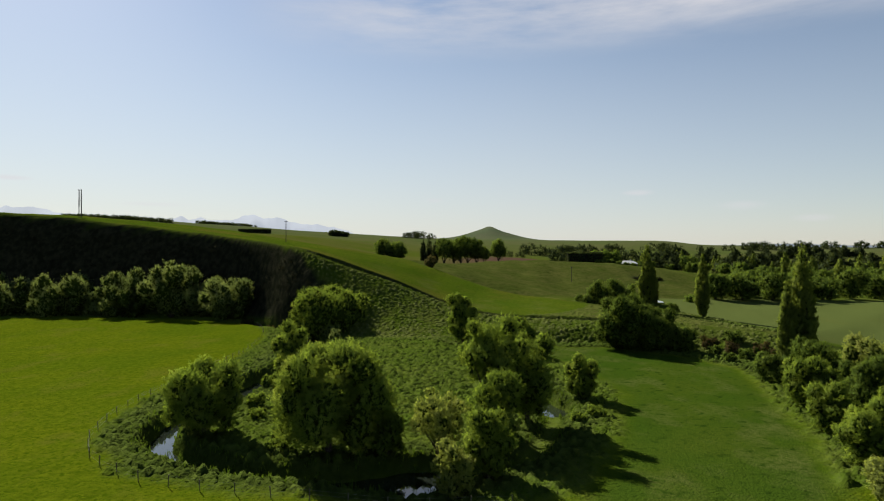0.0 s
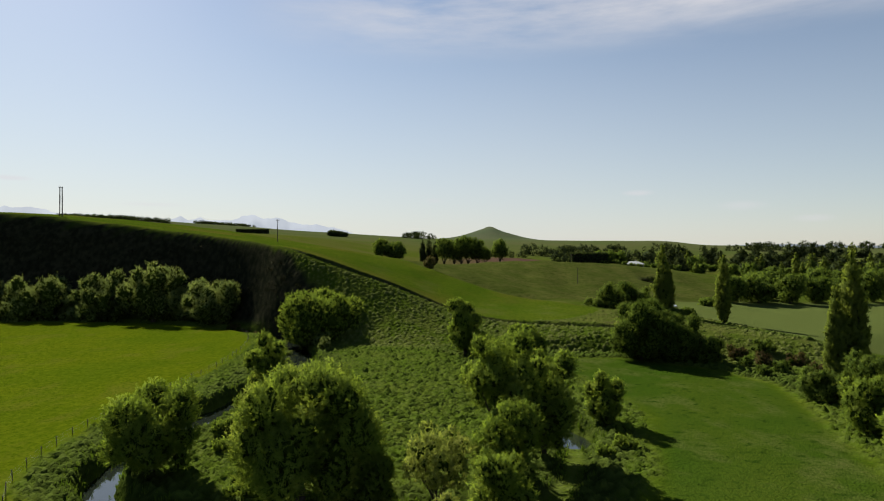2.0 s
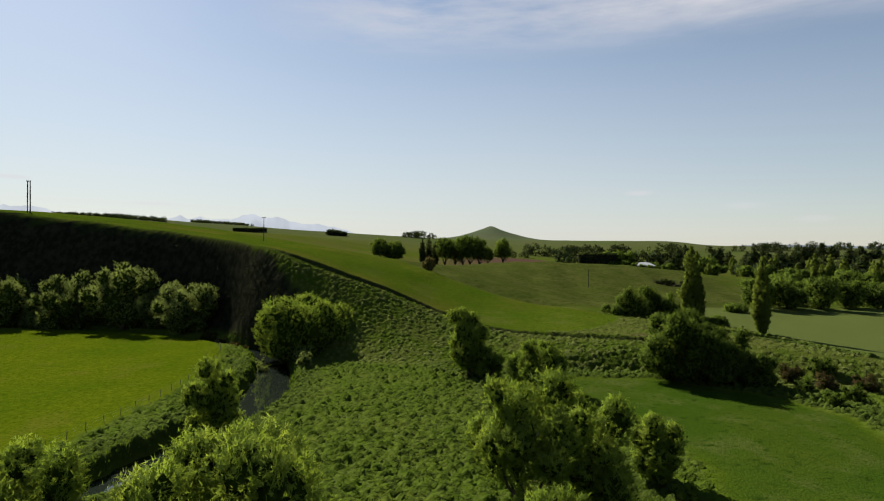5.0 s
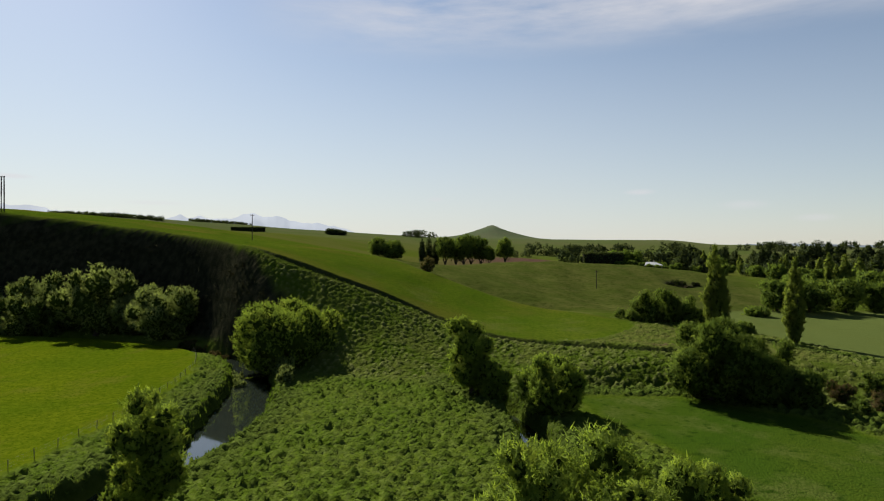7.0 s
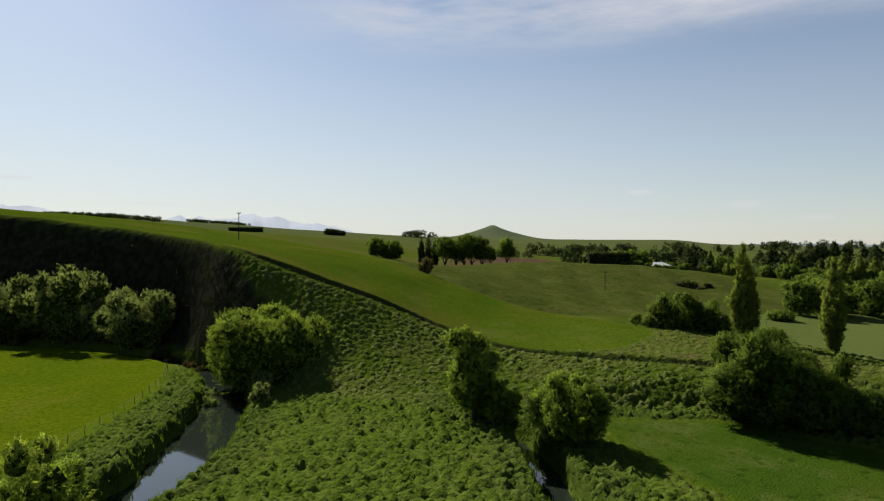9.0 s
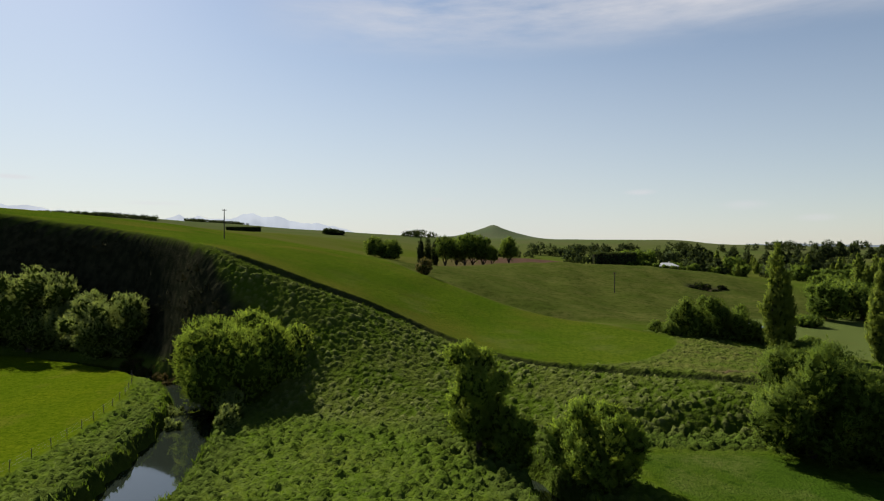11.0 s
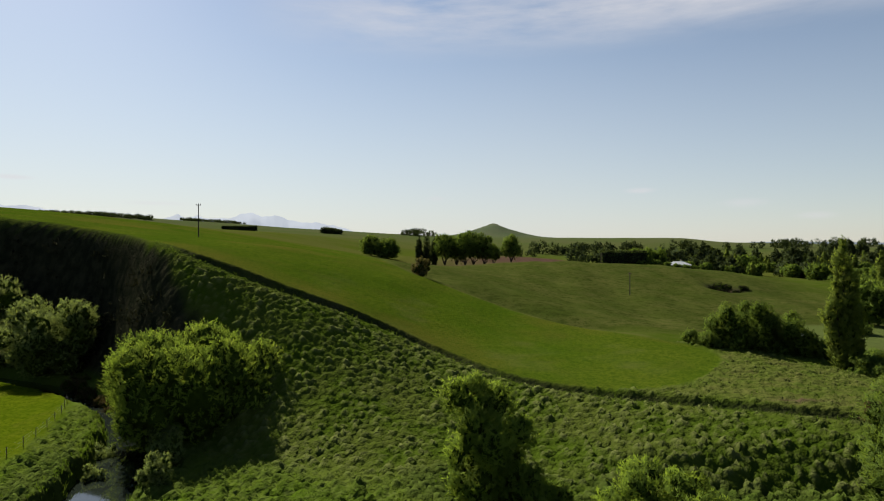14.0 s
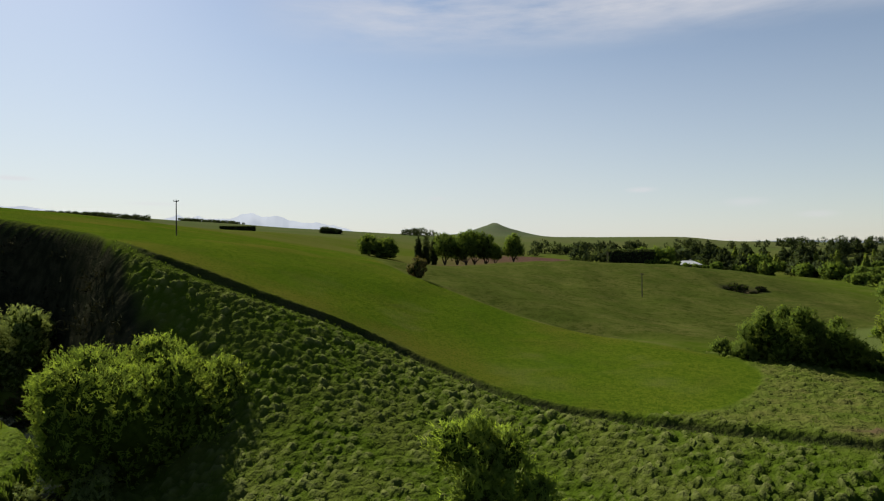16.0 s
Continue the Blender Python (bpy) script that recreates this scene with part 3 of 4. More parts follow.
# ---- trees ----
def tube(bm, points, radii, sides=7):
    """A tapered limb through points."""
    rings = []
    for n, (p, r) in enumerate(zip(points, radii)):
        a = Vector(points[max(n - 1, 0)])
        b = Vector(points[min(n + 1, len(points) - 1)])
        q = (b - a).normalized().to_track_quat("Z", "Y")
        rings.append([bm.verts.new(Vector(p) + q @ Vector((math.cos(k * 6.2832 / sides) * r, math.sin(k * 6.2832 / sides) * r, 0))) for k in range(sides)])
    for a, b in zip(rings, rings[1:]):
        for k in range(sides):
            bm.faces.new((a[k], a[(k + 1) % sides], b[(k + 1) % sides], b[k]))
    bm.faces.new(rings[0][::-1])
    bm.faces.new(rings[-1])
    return bm


def limb_points(rs, a, b, bends=4, wander=0.12):
    a, b = np.array(a, float), np.array(b, float)
    span = np.linalg.norm(b - a)
    out = []
    for k in range(bends + 1):
        u = k / bends
        out.append(tuple(a + (b - a) * u + rs.normal(0, wander * span * u * (1 - u) * 1.5, 3) + np.array((0, 0, 0.10 * span * math.sin(u * 3.14)))))
    return out


def leaves(rs, lobes, count, leaf, droop=0.4, long=4.0, shell=0.86, tuft=14):
    """Feathery sprays over the lobes of a crown: tufts of slim three-cornered blades, none where another lobe covers them."""
    lobes = np.array(lobes, float)
    weight = (lobes[:, 3] * lobes[:, 4] + lobes[:, 3] * lobes[:, 5] + lobes[:, 4] * lobes[:, 5])
    tuft = tuft if leaf < 0.2 else 5
    m = max(count // tuft, 4)
    pick = rs.choice(len(lobes), m * 3, p=weight / weight.sum())
    L = lobes[pick]
    d = rs.normal(size=(m * 3, 3))
    d /= np.linalg.norm(d, axis=1)[:, None]
    p = L[:, :3] + d * L[:, 3:6] * (shell + (1 - shell) * rs.rand(m * 3) ** 0.6)[:, None]
    if len(lobes) < 700:
        buried = np.zeros(m * 3, bool)
        for k, q in enumerate(lobes):
            buried |= (pick != k) & ((((p - q[:3]) / q[3:6]) ** 2).sum(1) < 0.62)
        free = np.where(~buried)[0][:m]
    else:
        free = np.arange(m)
    p, d, L, m = p[free], d[free], L[free], len(free)
    mean = L[:, 3:6].mean(1)
    out = d / np.maximum(L[:, 3:6], 0.1)
    out /= np.linalg.norm(out, axis=1)[:, None]
    lump = np.zeros(m)
    for k in range(6):
        w = rs.normal(size=3) * rs.uniform(0.12, 0.30) / leaf
        lump += np.sin(p @ w + k)
    p = p + out * (np.clip(lump / 2.8, -0.15, 1.0) * np.minimum(0.30 * mean, 9.0 * leaf))[:, None]
    way = out * 0.8 + np.array((0, 0, 0.75 - droop)) + rs.normal(0, 0.40, (m, 3))
    way /= np.linalg.norm(way, axis=1)[:, None]
    length = np.minimum(leaf * rs.uniform(5.0, 14.0, m) * np.where(rs.rand(m) < 0.08, 1.7, 1.0), 0.9 * mean)
    # blades along each spray
    k = np.repeat(np.arange(m), tuft)
    count = len(k)
    u = rs.rand(count)
    loose = rs.normal(0, 1, (count, 3)) * (length[k] * (0.20 - 0.13 * u))[:, None]
    p = p[k] + way[k] * (length[k] * u)[:, None] + loose
    out = out[k]
    normal = out + rs.normal(0, 0.8, (count, 3))
    normal /= np.linalg.norm(normal, axis=1)[:, None]
    facing = out * 0.85 + normal * 0.32 + np.array((0, 0, 0.15))
    facing /= np.linalg.norm(facing, axis=1)[:, None]
    axis = way[k] + rs.normal(0, 0.28, (count, 3))
    axis -= (axis * normal).sum(1)[:, None] * normal
    axis /= np.linalg.norm(axis, axis=1)[:, None] + 1e-9
    across = np.cross(normal, axis)
    size = leaf * rs.uniform(0.6, 1.5, count)[:, None]
    flip = np.where((normal * facing).sum(1) < 0, -1.0, 1.0)[:, None]
    a, b = axis * size * 0.5 * long, across * size * 0.5 * flip
    v = np.stack([p - a * 0.6 - b, p + a, p - a * 0.6 + b], 1)
    keep = v[:, :, 2].min(1) > 0.05
    v, facing = v[keep], np.repeat(facing[keep], 3, 0)
    n = len(v)
    return v.reshape(-1, 3), np.arange(n * 3).reshape(n, 3), facing


def ico_ball(cuts):
    bm = bmesh.new()
    bmesh.ops.create_icosphere(bm, subdivisions=cuts, radius=1.0)
    v = np.array([p.co for p in bm.verts])
    f = np.array([[p.index for p in q.verts] for q in bm.faces])
    bm.free()
    return v, f


FINE_BALL, ROUGH_BALL = ico_ball(2), ico_ball(1)
EIGHT_BALL = (np.array([(1, 0, 0), (-1, 0, 0), (0, 1, 0), (0, -1, 0), (0, 0, 1), (0, 0, -1)], float) * 1.12,
              np.array([(0, 2, 4), (2, 1, 4), (1, 3, 4), (3, 0, 4), (2, 0, 5), (1, 2, 5), (3, 1, 5), (0, 3, 5)]))


def shade_balls(rs, lobes, share, fine=False, plain=False):
    """Solid dark balls added inside a crown, for inner twigs and to block the sun."""
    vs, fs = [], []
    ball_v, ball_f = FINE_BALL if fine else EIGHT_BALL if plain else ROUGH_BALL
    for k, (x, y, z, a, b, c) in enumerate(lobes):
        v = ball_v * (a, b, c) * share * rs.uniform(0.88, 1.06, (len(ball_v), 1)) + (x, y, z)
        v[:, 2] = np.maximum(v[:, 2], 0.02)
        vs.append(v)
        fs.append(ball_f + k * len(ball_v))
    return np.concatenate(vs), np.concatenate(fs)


def billows(rs, lobes, each=6):
    """Smaller heads of foliage that swell from the outer side of each lobe."""
    q = np.array(lobes, float)
    heart = q[:, :3].mean(0)
    q = np.repeat(q, each, 0)
    away = (q[:, :3] - heart) / np.linalg.norm(q[:, :3] - heart, axis=1)[:, None].clip(0.1)
    d = rs.normal(size=(len(q), 3)) + away * 1.1 + np.array((0, 0, 0.45))
    d /= np.linalg.norm(d, axis=1)[:, None]
    size = rs.uniform(0.30, 0.50, (len(q), 1))
    p = q[:, :3] + d * q[:, 3:6] * (0.93 - size * 0.50)
    return np.concatenate([p, q[:, 3:6] * size * (1, 1, 1.15)], 1).tolist()


def round_lobes(rs, w, h, low=0.12, count=9, flat=1.0):
    """Lobes that make up a broad, uneven crown w wide and h high whose foliage begins at low * h."""
    lobes = [(0, 0, h * (0.42 + low / 2), w * 0.24, w * 0.24 * flat, h * (1 - low) * 0.36)]
    count = int(count * 1.8)
    for k in range(count):
        a = k * 2.39996 + rs.uniform(-0.5, 0.5)
        u = (k + 0.5) / count
        size = rs.uniform(0.10, 0.20) * w
        z = h * (low + 0.10 + (0.80 - low) * u) * rs.uniform(0.80, 1.06)
        shrink = math.sqrt(max(0.06, 1 - (max(z / h - 0.42, 0) / 0.60) ** 2))
        rr = (w * 0.5 - size) * rs.uniform(0.70, 1.25) * shrink
        rr *= 0.52 + 0.48 * smooth(0.05, 0.50, z / h)
        lobes.append((math.cos(a) * rr, math.sin(a) * rr * flat, z, size, size, max(min(size * rs.uniform(0.8, 1.25), (h - z) * 1.15), 0.07 * h)))
    return lobes


def tree(name, x, y, w, h, label, seed, leafmat=None, count=4000, core=0.77, leaf=0.42, low=0.12, lobes=9, droop=0.2, lean=(0, 0), group="", category="tree", limbs=5, sink=0.15, flat=1.0, z=None):
    """A broad tree: tapered trunk, limbs that fork into the crown, and the crown itself."""
    rs = np.random.RandomState(seed)
    top = base(name, x, y, (gz(x, y) if z is None else z) - sink, label, category, group, turn=0)
    shape = round_lobes(rs, w, h, low, lobes, flat)
    tops, wide = max(q[2] + q[5] for q in shape), max(math.hypot(q[0], q[1]) + q[3] for q in shape)
    blade = leaf * (0.24 if leaf < 0.4 else 0.5)
    kz, kw = max(h - 6 * blade, 0.72 * h) / (tops + 0.02 * h), max(0.52 * w - 4 * blade, 0.40 * w) / wide
    shape = [(a * kw, b * kw, c * kz, d * kw, e * kw, f * kz) for a, b, c, d, e, f in shape]
    shape = [(a + lean[0] * c / h, b + lean[1] * c / h, c, *rest) for a, b, c, *rest in shape]
    heads = billows(rs, shape, 7 if leaf < 0.4 else 4)
    heads = [q for q in heads if q[2] - q[5] > 0.04 * h]
    v, f, n = leaves(rs, shape + heads, int(count * 3.4 if leaf < 0.4 else count * 1.7), blade, droop, 6.0 if leaf < 0.4 else 4.0, 0.74)
    crown = sheet("crown", v, f, leafmat or WILLOW, top, facing=n)
    # added solid core: keeps the sun out so gaps and shaded side go dark
    av, af = shade_balls(rs, shape, core, leaf < 0.4)
    bv, bf = shade_balls(rs, heads, min(core + 0.04, 0.82), plain=True)
    sheet("inner_foliage", np.concatenate([av, bv]), np.concatenate([af, bf + len(av)]), SHADE_CORE, crown)
    r = max(0.10, 0.022 * h + 0.010 * w)
    fork = (lean[0] * 0.3 + rs.normal(0, 0.15), lean[1] * 0.3 + rs.normal(0, 0.15), h * (max(low * 1.2, 0.22) if low < 0.3 else 0.10))
    part("trunk", tube(bmesh.new(), limb_points(rs, (0, 0, -0.3), fork, 4, 0.06), [r * 1.35, r * 1.08, r, r * 0.92, r * 0.85], 9), BARK, top)
    for k in range(limbs):
        c = shape[1 + k % (len(shape) - 1)]
        part("limb", tube(bmesh.new(), limb_points(rs, fork, (c[0] * 0.9, c[1] * 0.9, max(c[2], fork[2] * 1.1)), 5), [r * 0.62, r * 0.5, r * 0.38, r * 0.27, r * 0.16, r * 0.06], 6), BARK, top)
    return top


def column_tree(name, x, y, w, h, label, seed, leafmat=None, count=3500, leaf=0.45, group="", bare=0.08, category="tree", z=None):
    """A narrow upright tree, such as a Lombardy poplar: steep branches hugging the stem."""
    rs = np.random.RandomState(seed)
    top = base(name, x, y, (gz(x, y) if z is None else z) - 0.15, label, category, group)
    lobes = []
    for lead in range(5):
        # steep leaders side by side, each with its own height
        a = lead * 2.4 + rs.uniform(-0.4, 0.4)
        reach = 0.0 if lead == 0 else w * rs.uniform(0.20, 0.30)
        tall = h * (1.0 if lead == 0 else rs.uniform(0.60, 0.90))
        n = 8
        for k in range(n):
            u = k / (n - 1)
            z = h * (bare + 0.05) + (tall * 0.93 - h * (bare + 0.05)) * u
            away = reach * math.sin(min(1.0, 0.25 + 1.1 * u) * 2.2)
            wide = w * (0.30 if lead == 0 else 0.19) * float(np.interp(u, (0, 0.2, 0.5, 0.8, 1.0), (0.55, 0.85, 1.0, 0.72, 0.22)))
            lobes.append((math.cos(a) * away + rs.normal(0, 0.04 * w), math.sin(a) * away + rs.normal(0, 0.04 * w), z, max(wide * rs.uniform(0.8, 1.15), 0.2), max(wide * rs.uniform(0.8, 1.15), 0.2), tall * rs.uniform(0.06, 0.09)))
    v, f, n = leaves(rs, lobes, int(count * 2.6), leaf * 0.42, -0.6, 4.0, 0.6)
    crown = sheet("crown", v, f, leafmat or POPLAR, top, facing=n)
    sheet("inner_foliage", *shade_balls(rs, lobes, 0.62), SHADE_CORE, crown)
    r = 0.016 * h + 0.05
    part("trunk", tube(bmesh.new(), [(0, 0, -0.3), (0.05, 0, h * 0.3), (-0.05, 0.05, h * 0.65), (0, 0, h * 0.93)], [r * 1.3, r, r * 0.55, r * 0.12], 8), BARK, top)
    for k in range(4):
        a = rs.uniform(0, 6.28)
        z0 = h * rs.uniform(0.06, 0.3)
        part("limb", tube(bmesh.new(), limb_points(rs, (0, 0, z0), (math.cos(a) * w * 0.35, math.sin(a) * w * 0.35, z0 + h * 0.35), 4), [r * 0.4, r * 0.32, r * 0.24, r * 0.15, r * 0.05], 6), BARK, top)
    return top


def conifer(name, x, y, w, h, label, seed, count=2200, leaf=0.7, group="", leafmat=None):
    """A dark shelter-belt pine: stacked tiers of boughs, ragged and broad at the shoulder."""
    rs = np.random.RandomState(seed)
    top = base(name, x, y, gz(x, y) - 0.2, label, "tree", group)
    lobes = []
    for k in range(16):
        u = k / 15
        a = k * 2.4 + rs.uniform(-0.5, 0.5)
        wide = w * 0.5 * (1 - 0.85 * u ** 1.5)
        lobes.append((math.cos(a) * wide * 0.55, math.sin(a) * wide * 0.55, h * (0.14 + 0.80 * u), max(wide * 0.6, 0.5), max(wide * 0.6, 0.5), h * 0.085))
    v, f, n = leaves(rs, lobes, count * 2, leaf * 0.6, 0.2, 3.0, 0.6)
    crown = sheet("crown", v, f, leafmat or PINE, top, facing=n)
    sheet("inner_foliage", *shade_balls(rs, lobes, 0.72), SHADE_CORE, crown)
    r = 0.018 * h
    part("trunk", tube(bmesh.new(), [(0, 0, -0.3), (0, 0.1, h * 0.5), (0, 0, h * 0.95)], [r * 1.2, r * 0.8, r * 0.1], 7), BARK, top)
    return top


def move(ob, x, y, turn=0.0, size=1.0, sink=0.15, tall=1.0):
    """A copy of a thing on the ground at another place."""
    return copy_thing(ob, Matrix.LocRotScale((x, y, gz(x, y) - sink), Euler((0, 0, radians(turn))), (size, size, size * tall)))


build_ground()
build_water()
build_pond(80.0, 224.0, 2.2, 7.0)

# ---- willows round the river loop ----
LOOP = "willows round the river loop"
tree("willow_tree", -28.4, 71.5, 10.0, 9.2, "rounded green willow on the inner river bank", 11, core=0.66, count=13500, leaf=0.27, low=0.16, limbs=7, group=LOOP)
tree("willow_tree", -12.2, 64.5, 14.0, 12.3, "large broad green willow beside the dark river", 12, core=0.62, count=24000, leaf=0.28, low=0.20, lobes=13, limbs=9, group=LOOP)
tree("willow_tree", -5.8, 64.2, 4.4, 5.2, "low shaded willow leaning to the water", 13, count=4180, leaf=0.24, group=LOOP)
tree("willow_tree", -23.2, 92.5, 6.2, 11.8, "upright young willow on the river bank", 14, count=7980, leaf=0.25, low=0.14, group=LOOP)
tree("willow_tree", 5.8, 72.5, 8.6, 14.6, "tall feathery willow with bare lower limbs", 15, core=0.55, count=9880, leaf=0.27, low=0.42, lobes=8, group=LOOP, limbs=7)
tree("willow_tree", 11.0, 75.5, 8.2, 12.2, "dense green willow over the river bank", 16, core=0.72, count=10450, leaf=0.27, group=LOOP)
tree("willow_tree", 6.2, 66.0, 6.6, 9.6, "bushy light green willow beside the water", 17, core=0.56, count=9120, leaf=0.25, group=LOOP)
tree("willow_tree", -0.2, 64.2, 6.4, 8.4, "pale yellowish willow in thin new leaf", 18, PALE, count=4940, leaf=0.22, low=0.3, core=0.30, group=LOOP, limbs=8)
tree("willow_tree", 4.6, 58.4, 5.6, 7.6, "bushy willow at the near river bank", 19, count=7220, leaf=0.25, group=LOOP)
tree("willow_tree", 1.2, 55.6, 4.4, 5.6, "small light green willow at the near bank", 20, PALE, core=0.6, count=5320, leaf=0.22, low=0.05, group=LOOP)
tree("willow_tree", 21.0, 89.0, 5.2, 7.4, "small round willow by the paddock edge", 21, count=6460, leaf=0.25, low=0.05, group=LOOP)
tree("willow_tree", 5.0, 133.5, 7.6, 12.0, "leaning willow with a shaded hollow side", 22, count=11400, leaf=0.28, low=0.06, lobes=10, lean=(-1.0, 0), group=LOOP)
tree("willow_tree", 8.2, 131.0, 5.0, 7.4, "low dark willow beside a taller one", 23, count=5320, leaf=0.27, low=0.03, group=LOOP)
tree("willow_tree", 15.6, 126.5, 9.6, 8.4, "broad bushy willow on the bank of the narrow stream", 24, count=12350, leaf=0.28, low=0.03, lobes=11, group=LOOP)
# the large domed willow under the slope
tree("willow_tree", -31.0, 163.0, 23.4, 13.4, "large domed willow with dark hollow under its crown", 25, core=0.78, count=36000, leaf=0.30, low=0.0, lobes=36, flat=0.95, z=7.0)
for k, (x, y, w, h) in enumerate([(-27.0, 149, 4.4, 4.0), (-29.5, 153.5, 3.6, 4.0), (-36.0, 151, 3.0, 2.8), (-25.4, 143, 3.4, 3.4), (-38.8, 158, 3.6, 2.6)]):
    tree("shrub", x, y, w, h, "pale grey-green bush at the water's edge", 40 + k, GREY, count=2090, leaf=0.19, low=0.0, lobes=6, limbs=3, group="bushes along the river", category="bush")
for k, (x, y, w, h) in enumerate([(-26, 84, 3, 2.4), (-27.5, 96, 3.2, 2.4), (-24, 78, 2.6, 2.0), (-18, 66, 3.4, 2.2), (-29, 101, 2.6, 2.2), (20.8, 80.0, 3.0, 1.8), (17.6, 77.0, 2.6, 1.7), (22.4, 85.5, 2.6, 1.6)]):
    tree("shrub", x, y, w, h, "low green bush on the river bank", 50 + k, WILLOW, count=1710, leaf=0.19, low=0.0, lobes=6, limbs=3, group="bushes along the river", category="bush")

# ---- willows under the bluff ----
ROW = "willows in a row under the bluff"
for k, (x, y, w, h) in enumerate([(-156, 211, 24, 17.6), (-133, 208, 23, 17.6), (-120, 208, 10, 11), (-110.5, 207, 19, 19.6), (-93, 205, 23, 19.6), (-82, 203, 11, 11.5), (-70.5, 197, 18.5, 14.2)]):
    tree("willow_tree", x, y, w, h, "broad grey-green willow in a row below the dark bluff", 60 + k, GREY, count=11400, leaf=0.37, low=0.03, lobes=13, group=ROW, limbs=4)

# ---- the big bush and scrub on the right ----
tree("willow_tree", 41.0, 134.5, 14, 12.8, "large dense dark green willow by the paddock corner", 70, BROAD, count=13300, leaf=0.30, low=0.02, lobes=12, group="willows at the paddock corner")
tree("willow_tree", 47.0, 133.0, 12, 10.2, "large dense dark green willow by the paddock corner", 71, BROAD, count=13300, leaf=0.30, low=0.02, lobes=12, group="willows at the paddock corner")
tree("willow_tree", 52.5, 131.0, 8, 6.0, "lower dark willow beside larger ones", 72, BROAD, count=8550, leaf=0.28, low=0.02, lobes=10, group="willows at the paddock corner")
for k, (x, y, w, h, m) in enumerate([(55, 137, 4, 3, BROAD), (60, 134, 4.5, 3.2, RUST), (63, 129, 4, 3.0, RUST), (66, 135, 5, 3.5, BROAD), (58, 127, 3.5, 2.6, BROAD), (69, 128, 4.5, 3.0, RUST), (62, 121, 3.6, 2.8, BROAD),
                                     (66, 116, 4.4, 3.4, RUST), (57, 118, 3.0, 2.4, BROAD), (72, 121, 5.0, 3.5, BROAD), (-52, 181, 4, 2.6, RUST), (-57, 186, 5, 3.0, RUST), (-48.5, 178, 3.4, 2.2, RUST), (-62, 190, 5, 3.0, RUST), (46.5, 150, 4, 3.0, RUST), (51, 146, 5, 3.5, RUST), (49, 141, 4, 4.0, BROAD)]):
    tree("shrub", x, y, w, h, "rusty brown scrub bush" if m is RUST else "dark green scrub bush", 80 + k, m, count=1900, leaf=0.22, low=0.0, lobes=6, limbs=3, group="scrub on the bank", category="bush")
RIGHT = "willows along the paddock fence"
for k, (x, y, w, h, m) in enumerate([(52, 84, 7.5, 7.8, WILLOW), (58, 92, 9, 9.0, BROAD), (64, 88, 10, 10.0, PALE), (47.5, 72, 6.0, 7.0, WILLOW), (55, 76, 9, 9.5, BROAD), (43.5, 60, 6.5, 8.0, WILLOW), (50, 63, 8, 9.5, WILLOW), (40, 52, 5.0, 4.0, PALE),
                                     (62, 76, 9, 10, BROAD), (56, 100, 6, 5.5, BROAD)]):
    tree("willow_tree", x, y, w, h, {PALE: "pale yellow-green willow beside the paddock", WILLOW: "light green willow beside the paddock", BROAD: "darker green willow beside the paddock"}[m], 100 + k, m, count=7980, core=0.80, leaf=0.25, low=0.03, lobes=9, group=RIGHT)

# bushes added to stand in for the shaded wall of the pit
for k, (x, y, w, h) in enumerate([(101.5, 311, 4.5, 2.0), (105, 309.5, 4.0, 1.6), (110, 309.5, 4.5, 1.8), (113.5, 312, 4.5, 2.2), (107.5, 316.5, 8.0, 3.2)]):
    tree("shrub", x, y, w, h, "low dark bush added for the shaded rim of the quarry pit", 320 + k, SCRUB, count=700, leaf=0.35, low=0.0, lobes=6, limbs=2, group="scrub round the pit", category="bush")

# ---- poplars ----
POPS = "tall poplars on the flat"
column_tree("poplar_tree", 62.0, 102.5, 4.8, 22.8, "tall dark Lombardy poplar beside the willows", 120, count=11400, leaf=0.31, group=POPS)
column_tree("poplar_tree", 59.2, 102.0, 3.4, 17.0, "shorter poplar close to a taller one", 121, count=8550, leaf=0.31, group=POPS)
column_tree("poplar_tree", 63.6, 103.0, 2.8, 16.6, "shorter poplar close to a taller one", 122, count=8550, leaf=0.31, group=POPS)
column_tree("poplar_tree", 61.2, 177.5, 5.0, 21.8, "tall slender poplar beyond the terrace", 123, count=8550, leaf=0.33, group=POPS, z=10)
column_tree("poplar_tree", 63.4, 178.5, 3.6, 15.5, "shorter poplar close to a taller one", 124, count=5700, leaf=0.33, group=POPS, z=10)
column_tree("poplar_tree", 74.5, 170.0, 4.6, 19.0, "slender poplar at the edge of the flat field", 125, count=8550, leaf=0.33, group=POPS, z=10)
# trees behind the terrace spur
for k, (x, y, w, h) in enumerate([(46.5, 192, 8, 6.4), (53, 191, 12, 11.6), (59.5, 189, 10, 9.8), (65, 186, 7, 5.4), (63, 174.5, 7, 4.8), (70, 183, 6, 4.2)]):
    tree("broadleaf_tree", x, y, w, h, "rounded dark green tree behind the grassy spur", 130 + k, BROAD, count=7980, leaf=0.31, low=0.02, lobes=10, z=10.0, group="trees behind the spur")

# ---- trees on the plain, seen from afar ----
EDGE = "trees along the far field edge"
seedling = [tree("broadleaf_tree", 112, 244, 14, 12, "rounded green tree along the far edge of the field", 140, BROAD, count=2200, leaf=0.62, low=0.05, group=EDGE),
            tree("broadleaf_tree", 124, 246, 17, 12.5, "rounded green tree along the far edge of the field", 141, BROAD, count=2200, leaf=0.65, low=0.04, group=EDGE),
            tree("broadleaf_tree", 137, 247, 13, 13.5, "rounded green tree along the far edge of the field", 142, BROAD, count=2400, leaf=0.60, low=0.05, group=EDGE)]
